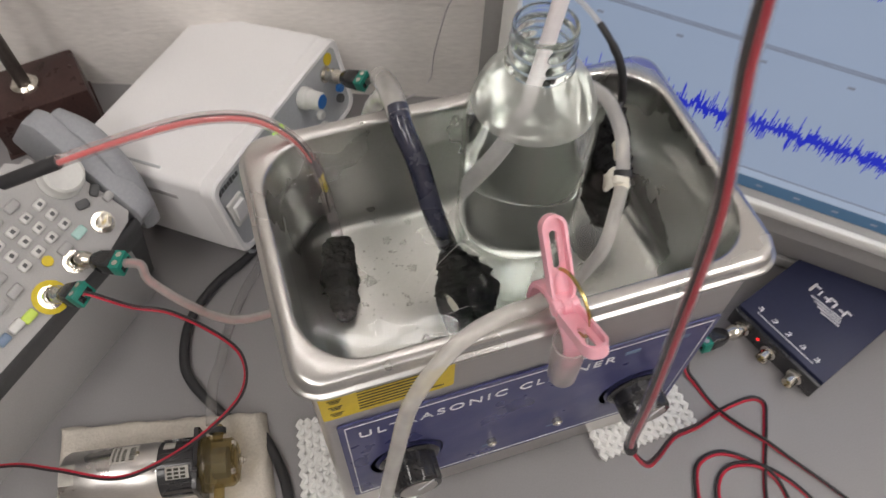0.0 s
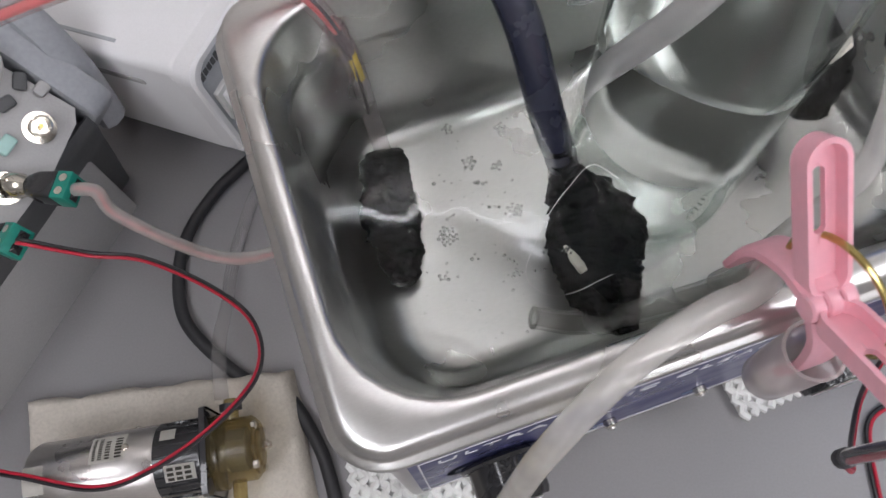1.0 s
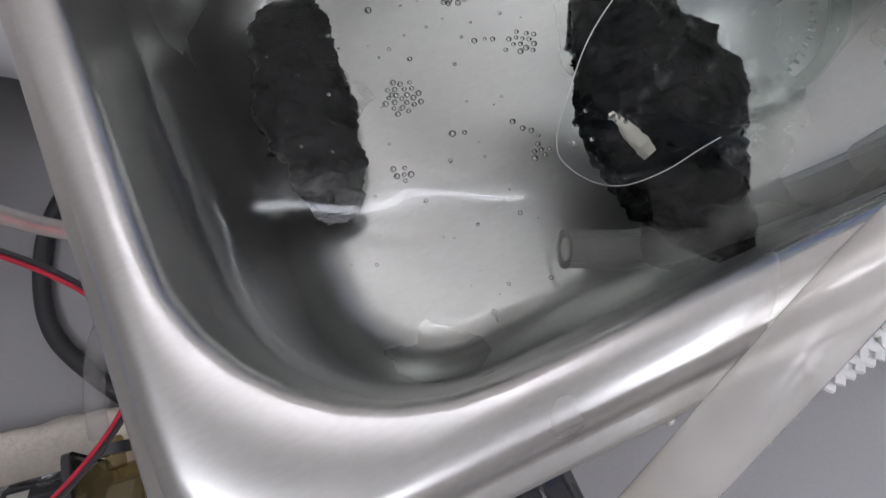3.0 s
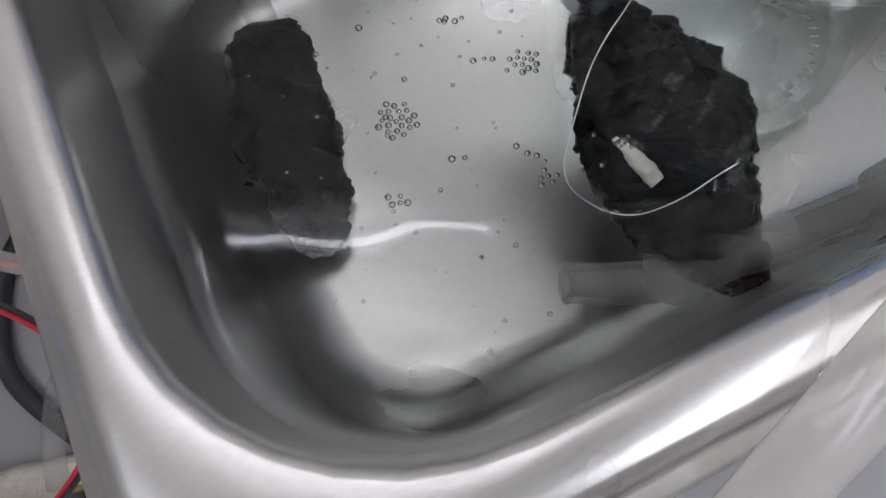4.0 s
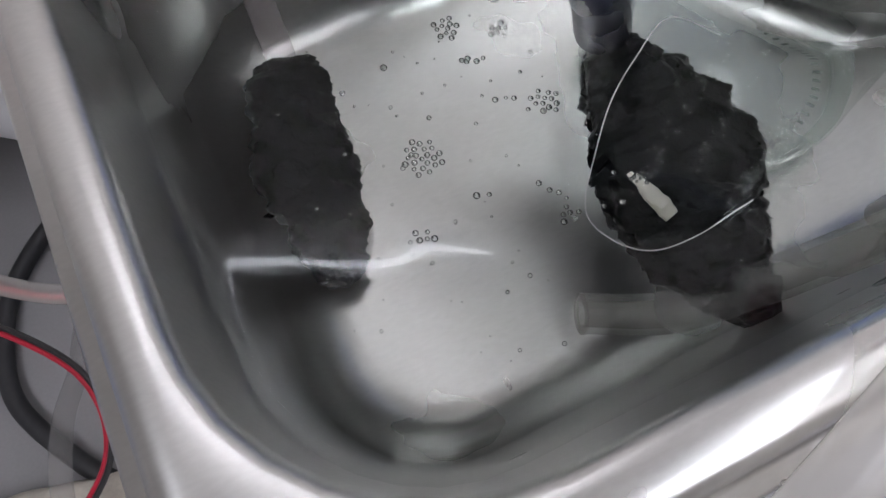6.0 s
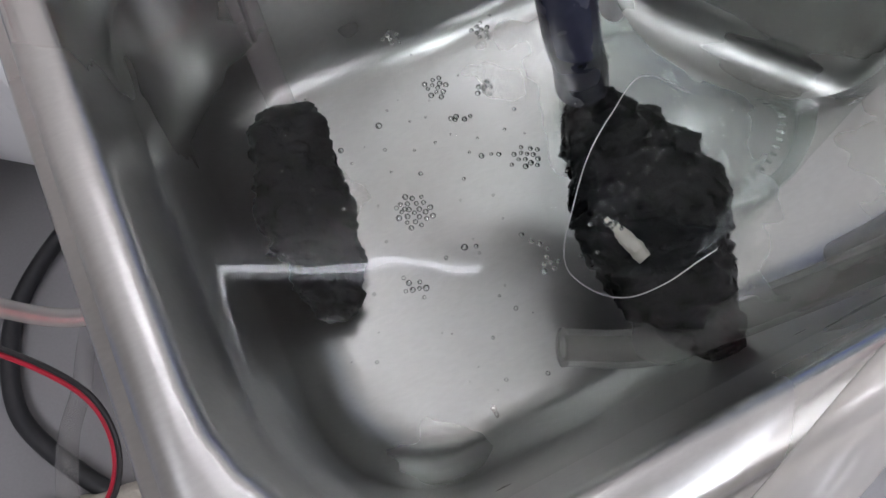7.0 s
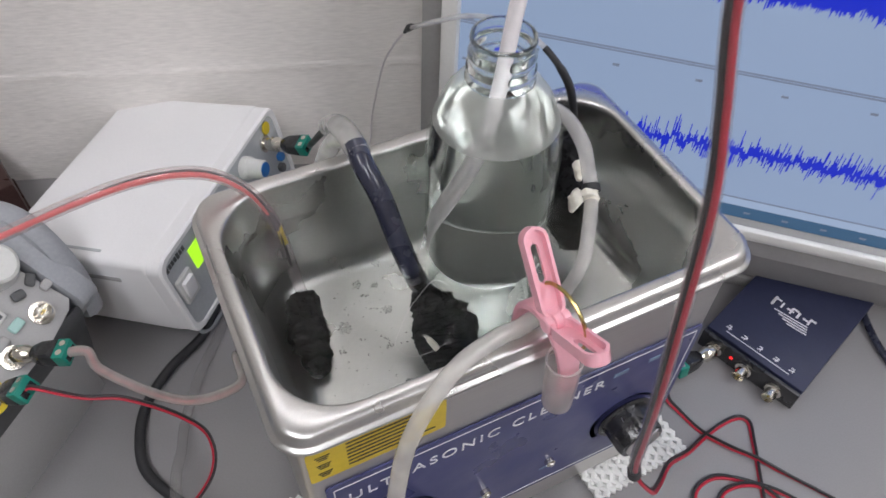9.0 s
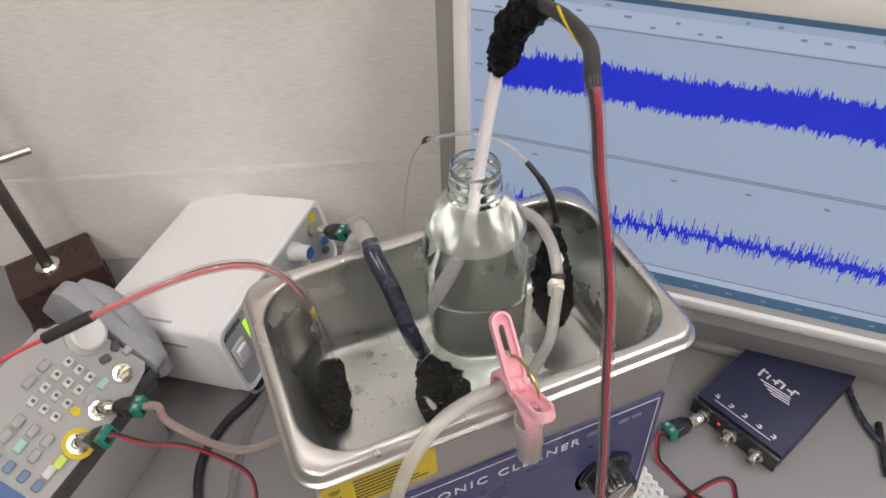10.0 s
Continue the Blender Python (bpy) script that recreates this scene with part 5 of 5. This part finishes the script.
def peg_handle(p, q, inward, parent):
    """A slotted channel from the hinge p to the rounded end q, its ribs on the inward side."""
    p, q = V(p), V(q)
    d = (q - p).normalized()
    x = V((1, 0, 0)) - d * d.x
    x.normalize()
    z = d.cross(x)
    if z.dot(V(inward)) < 0:
        z = -z
    L = (q - p).length
    m = Matrix.Translation((p + q) / 2) @ Matrix((d, x, z)).transposed().to_4x4()
    bm = bmesh.new()
    W = 0.0125
    lo = lambda w, l, r, zz, ox=0.0: [V((a.x + ox, a.y, zz)) for a in loop_rect(l, w, r, 0, 8)]
    loops = [lo(W, L, 0.0064, -0.0012), lo(W, L, 0.0064, 0.0052), lo(W - 0.0030, L - 0.003, 0.0050, 0.0052), lo(W - 0.0034, L - 0.0034, 0.0049, 0.0010), lo(0.0038, L * 0.42, 0.0018, 0.0008, L * 0.10), lo(0.0038, L * 0.42, 0.0018, -0.0012, L * 0.10)]
    loops.append(loops[0])
    rings = [[bm.verts.new(m @ v) for v in l] for l in loops[:-1]]
    n = len(rings[0])
    for a, b in zip(rings, rings[1:] + rings[:1]):
        for i in range(n):
            bm.faces.new((a[i], a[(i + 1) % n], b[(i + 1) % n], b[i]))
    return bm


TOP, END, HG = V((0.0034, -0.0470, 0.2585)), V((0.0015, -0.1170, 0.2450)), V((0.002, -0.0810, 0.2265))
upper = part("arm", peg_handle(HG + V((0, 0.003, 0.001)), TOP, (0, -1, 0.3), peg), PINK, peg, local=False, smooth=50)
lower = part("arm", peg_handle(HG + V((0, -0.003, 0)), END, (0, 0.3, 1), peg), PINK, peg, local=False, smooth=50)


def jaw(points, w0, w1):
    bm = bmesh.new()
    ln = smooth_line(points, 6)
    rings = []
    for i, p in enumerate(ln):
        f = i / (len(ln) - 1)
        d = (ln[min(i + 1, len(ln) - 1)] - ln[max(i - 1, 0)]).normalized()
        x = V((1, 0, 0))
        z = d.cross(x).normalized()
        w, t = w0 + (w1 - w0) * f, 0.0026 * (1 - 0.4 * f)
        rings.append([p + x * a * w / 2 + z * b * t for a, b in ((-1, -0.6), (-0.8, -1), (0.8, -1), (1, -0.6), (1, 0.6), (0.8, 1), (-0.8, 1), (-1, 0.6))])
    return skin(bm, rings, True, True)


part("jaw", jaw([(0.0020, -0.0800, 0.2300), (0.0015, -0.0690, 0.2265), (0.0010, -0.0595, 0.2160), (0.0010, -0.0570, 0.1990)], 0.013, 0.011), PINK, upper, local=False, smooth=50)
part("jaw", jaw([(0.0030, -0.0840, 0.2255), (0.0050, -0.0895, 0.2150), (0.0080, -0.0920, 0.1950), (0.0100, -0.0905, 0.1750)], 0.013, 0.010), PINK, lower, local=False, smooth=50)
for k in (-1, 0, 1):
    part("hinge_knuckle", rod((HX + 0.0046 * k - 0.0021, -0.0815, 0.2290), (HX + 0.0046 * k + 0.0021, -0.0815, 0.2290), 0.0042, 18, 0.0006), PINK, peg, local=False)
ringp = []
for i in range(19):
    a = radians(28 + 300 * i / 18 - 60)
    ringp.append((HX + 0.0005 + 0.0045 * math.sin(a * 0.5), -0.0810 + 0.0175 * math.cos(a), 0.2300 + 0.0160 * math.sin(a)))
part("spring", swept(ringp[1:18], 0.0010, 10, 6), BRASS, peg, "gilt wire spring", local=False)
cap = lathed([(0.0083, 0.0), (0.0088, 0.0), (0.0087, 0.020), (0.0080, 0.042), (0.0062, 0.0445), (0.0, 0.045), (0.0, 0.0435), (0.0058, 0.0432), (0.0072, 0.041), (0.0079, 0.020)], 32, axis((0.0050, -0.0905, 0.2060), (0.0080, -0.0900, 0.1500)))
fc = tagged(part("frosted_cap", cap, CAP, smooth=60), "frosted soft plastic cap slipped over the peg's jaw", "plastic cap")
part("lip", lathed([(0.0082, 0.0), (0.0092, 0.0002), (0.0092, 0.0016), (0.0084, 0.0018)], 32, axis((0.0050, -0.0905, 0.2060), (0.0080, -0.0900, 0.1500))), CAP, fc, local=False)

# ---- fibre and bubbles in the water ----
fib = swept([(-0.0163, -0.0121, 0.1822), (-0.0229, -0.0044, 0.1822), (-0.0341, -0.0099, 0.1822), (-0.0439, -0.0167, 0.1822), (-0.0530, -0.0258, 0.1822), (-0.0584, -0.0320, 0.1822), (-0.0596, -0.0367, 0.1822), (-0.0569, -0.0421, 0.1822), (-0.0522, -0.0451, 0.1822), (-0.0446, -0.0456, 0.1822), (-0.0371, -0.0446, 0.1822), (-0.0325, -0.0441, 0.1822)], 0.00010, 6, 10)
tagged(part("fibre", fib, WHITE_ROD), "fine white fibre floating on the water", "fibre")


def bubbles():
    random.seed(21)
    bm = bmesh.new()
    spots = []
    # rafts of touching bubbles under the surface
    for cx, cy, n in ((-0.0794, -0.013, 22), (-0.0544, -0.0114, 13), (-0.0633, 0.0107, 12), (-0.0542, 0.0063, 7), (-0.0624, -0.0332, 6), (-0.0855, -0.0269, 4), (-0.048, 0.020, 9), (-0.066, 0.026, 8)):
        for k in range(n):
            r = random.uniform(0.00042, 0.00062)
            q = 0.00078 * math.sqrt(k + 0.3)
            spots.append((cx + q * math.cos(2.4 * k + cx * 900), cy + q * math.sin(2.4 * k + cx * 900), ZW - r * 0.9, r))
    # short chains
    for x0, y0, x1, y1, n in ((-0.064, 0.003, -0.059, 0.001, 5), (-0.064, -0.026, -0.060, -0.032, 4), (-0.064, -0.0065, -0.058, -0.0095, 4)):
        for k in range(n):
            f = k / n
            r = random.uniform(0.0003, 0.0006)
            spots.append((x0 + (x1 - x0) * f + random.gauss(0, 0.0003), y0 + (y1 - y0) * f + random.gauss(0, 0.0003), ZW - r * 0.9, r))
    # loose ones at the surface and on the tank floor
    for k in range(75):
        x, y = -0.070 + random.gauss(0, 0.014), -0.008 + random.gauss(0, 0.022)
        r = 0.0002 + 0.0005 * random.random() ** 2
        if -0.1 < x < -0.03 and -0.045 < y < 0.05:
            spots.append((x, y, ZW - r * 0.9 if random.random() < 0.6 else zb + r, r))
    # beads clinging to the wrapped probes
    for line, thick, n in ((L_ST, 0.0065, 85), (R_ST, 0.0075, 55)):
        for k in range(n):
            j = random.randrange(len(line) - 1)
            f, u = random.random(), random.uniform(-0.95, 0.95)
            (p, w), (p2, w2) = line[j], line[j + 1]
            c, w = p.lerp(p2, f), w + (w2 - w) * f
            r = random.uniform(0.00016, 0.00042)
            spots.append((c.x + u * w, c.y, c.z + min(thick, w) * math.sqrt(1 - u * u) + 0.0012, r))
    for k in range(14):
        spots.append((-0.0385 + random.gauss(0, 0.0009), -0.0262 + random.gauss(0, 0.0009), 0.1600 + random.uniform(0, 0.0006), random.uniform(0.0003, 0.0005)))
    for x, y, z, r in spots:
        bmesh.ops.create_icosphere(bm, subdivisions=2, radius=r, matrix=Matrix.Translation((x, y, z)))
    return bm


tagged(part("bubbles", bubbles(), BUBBLE, smooth=80), "small clear air bubbles in clusters in the water", "bubbles", kind="stuff")

for ob in bpy.data.objects:
    if ob.name.split(".")[0] in ("print", "screen_print", "signal_trace"):
        ob["kind"] = "stuff"
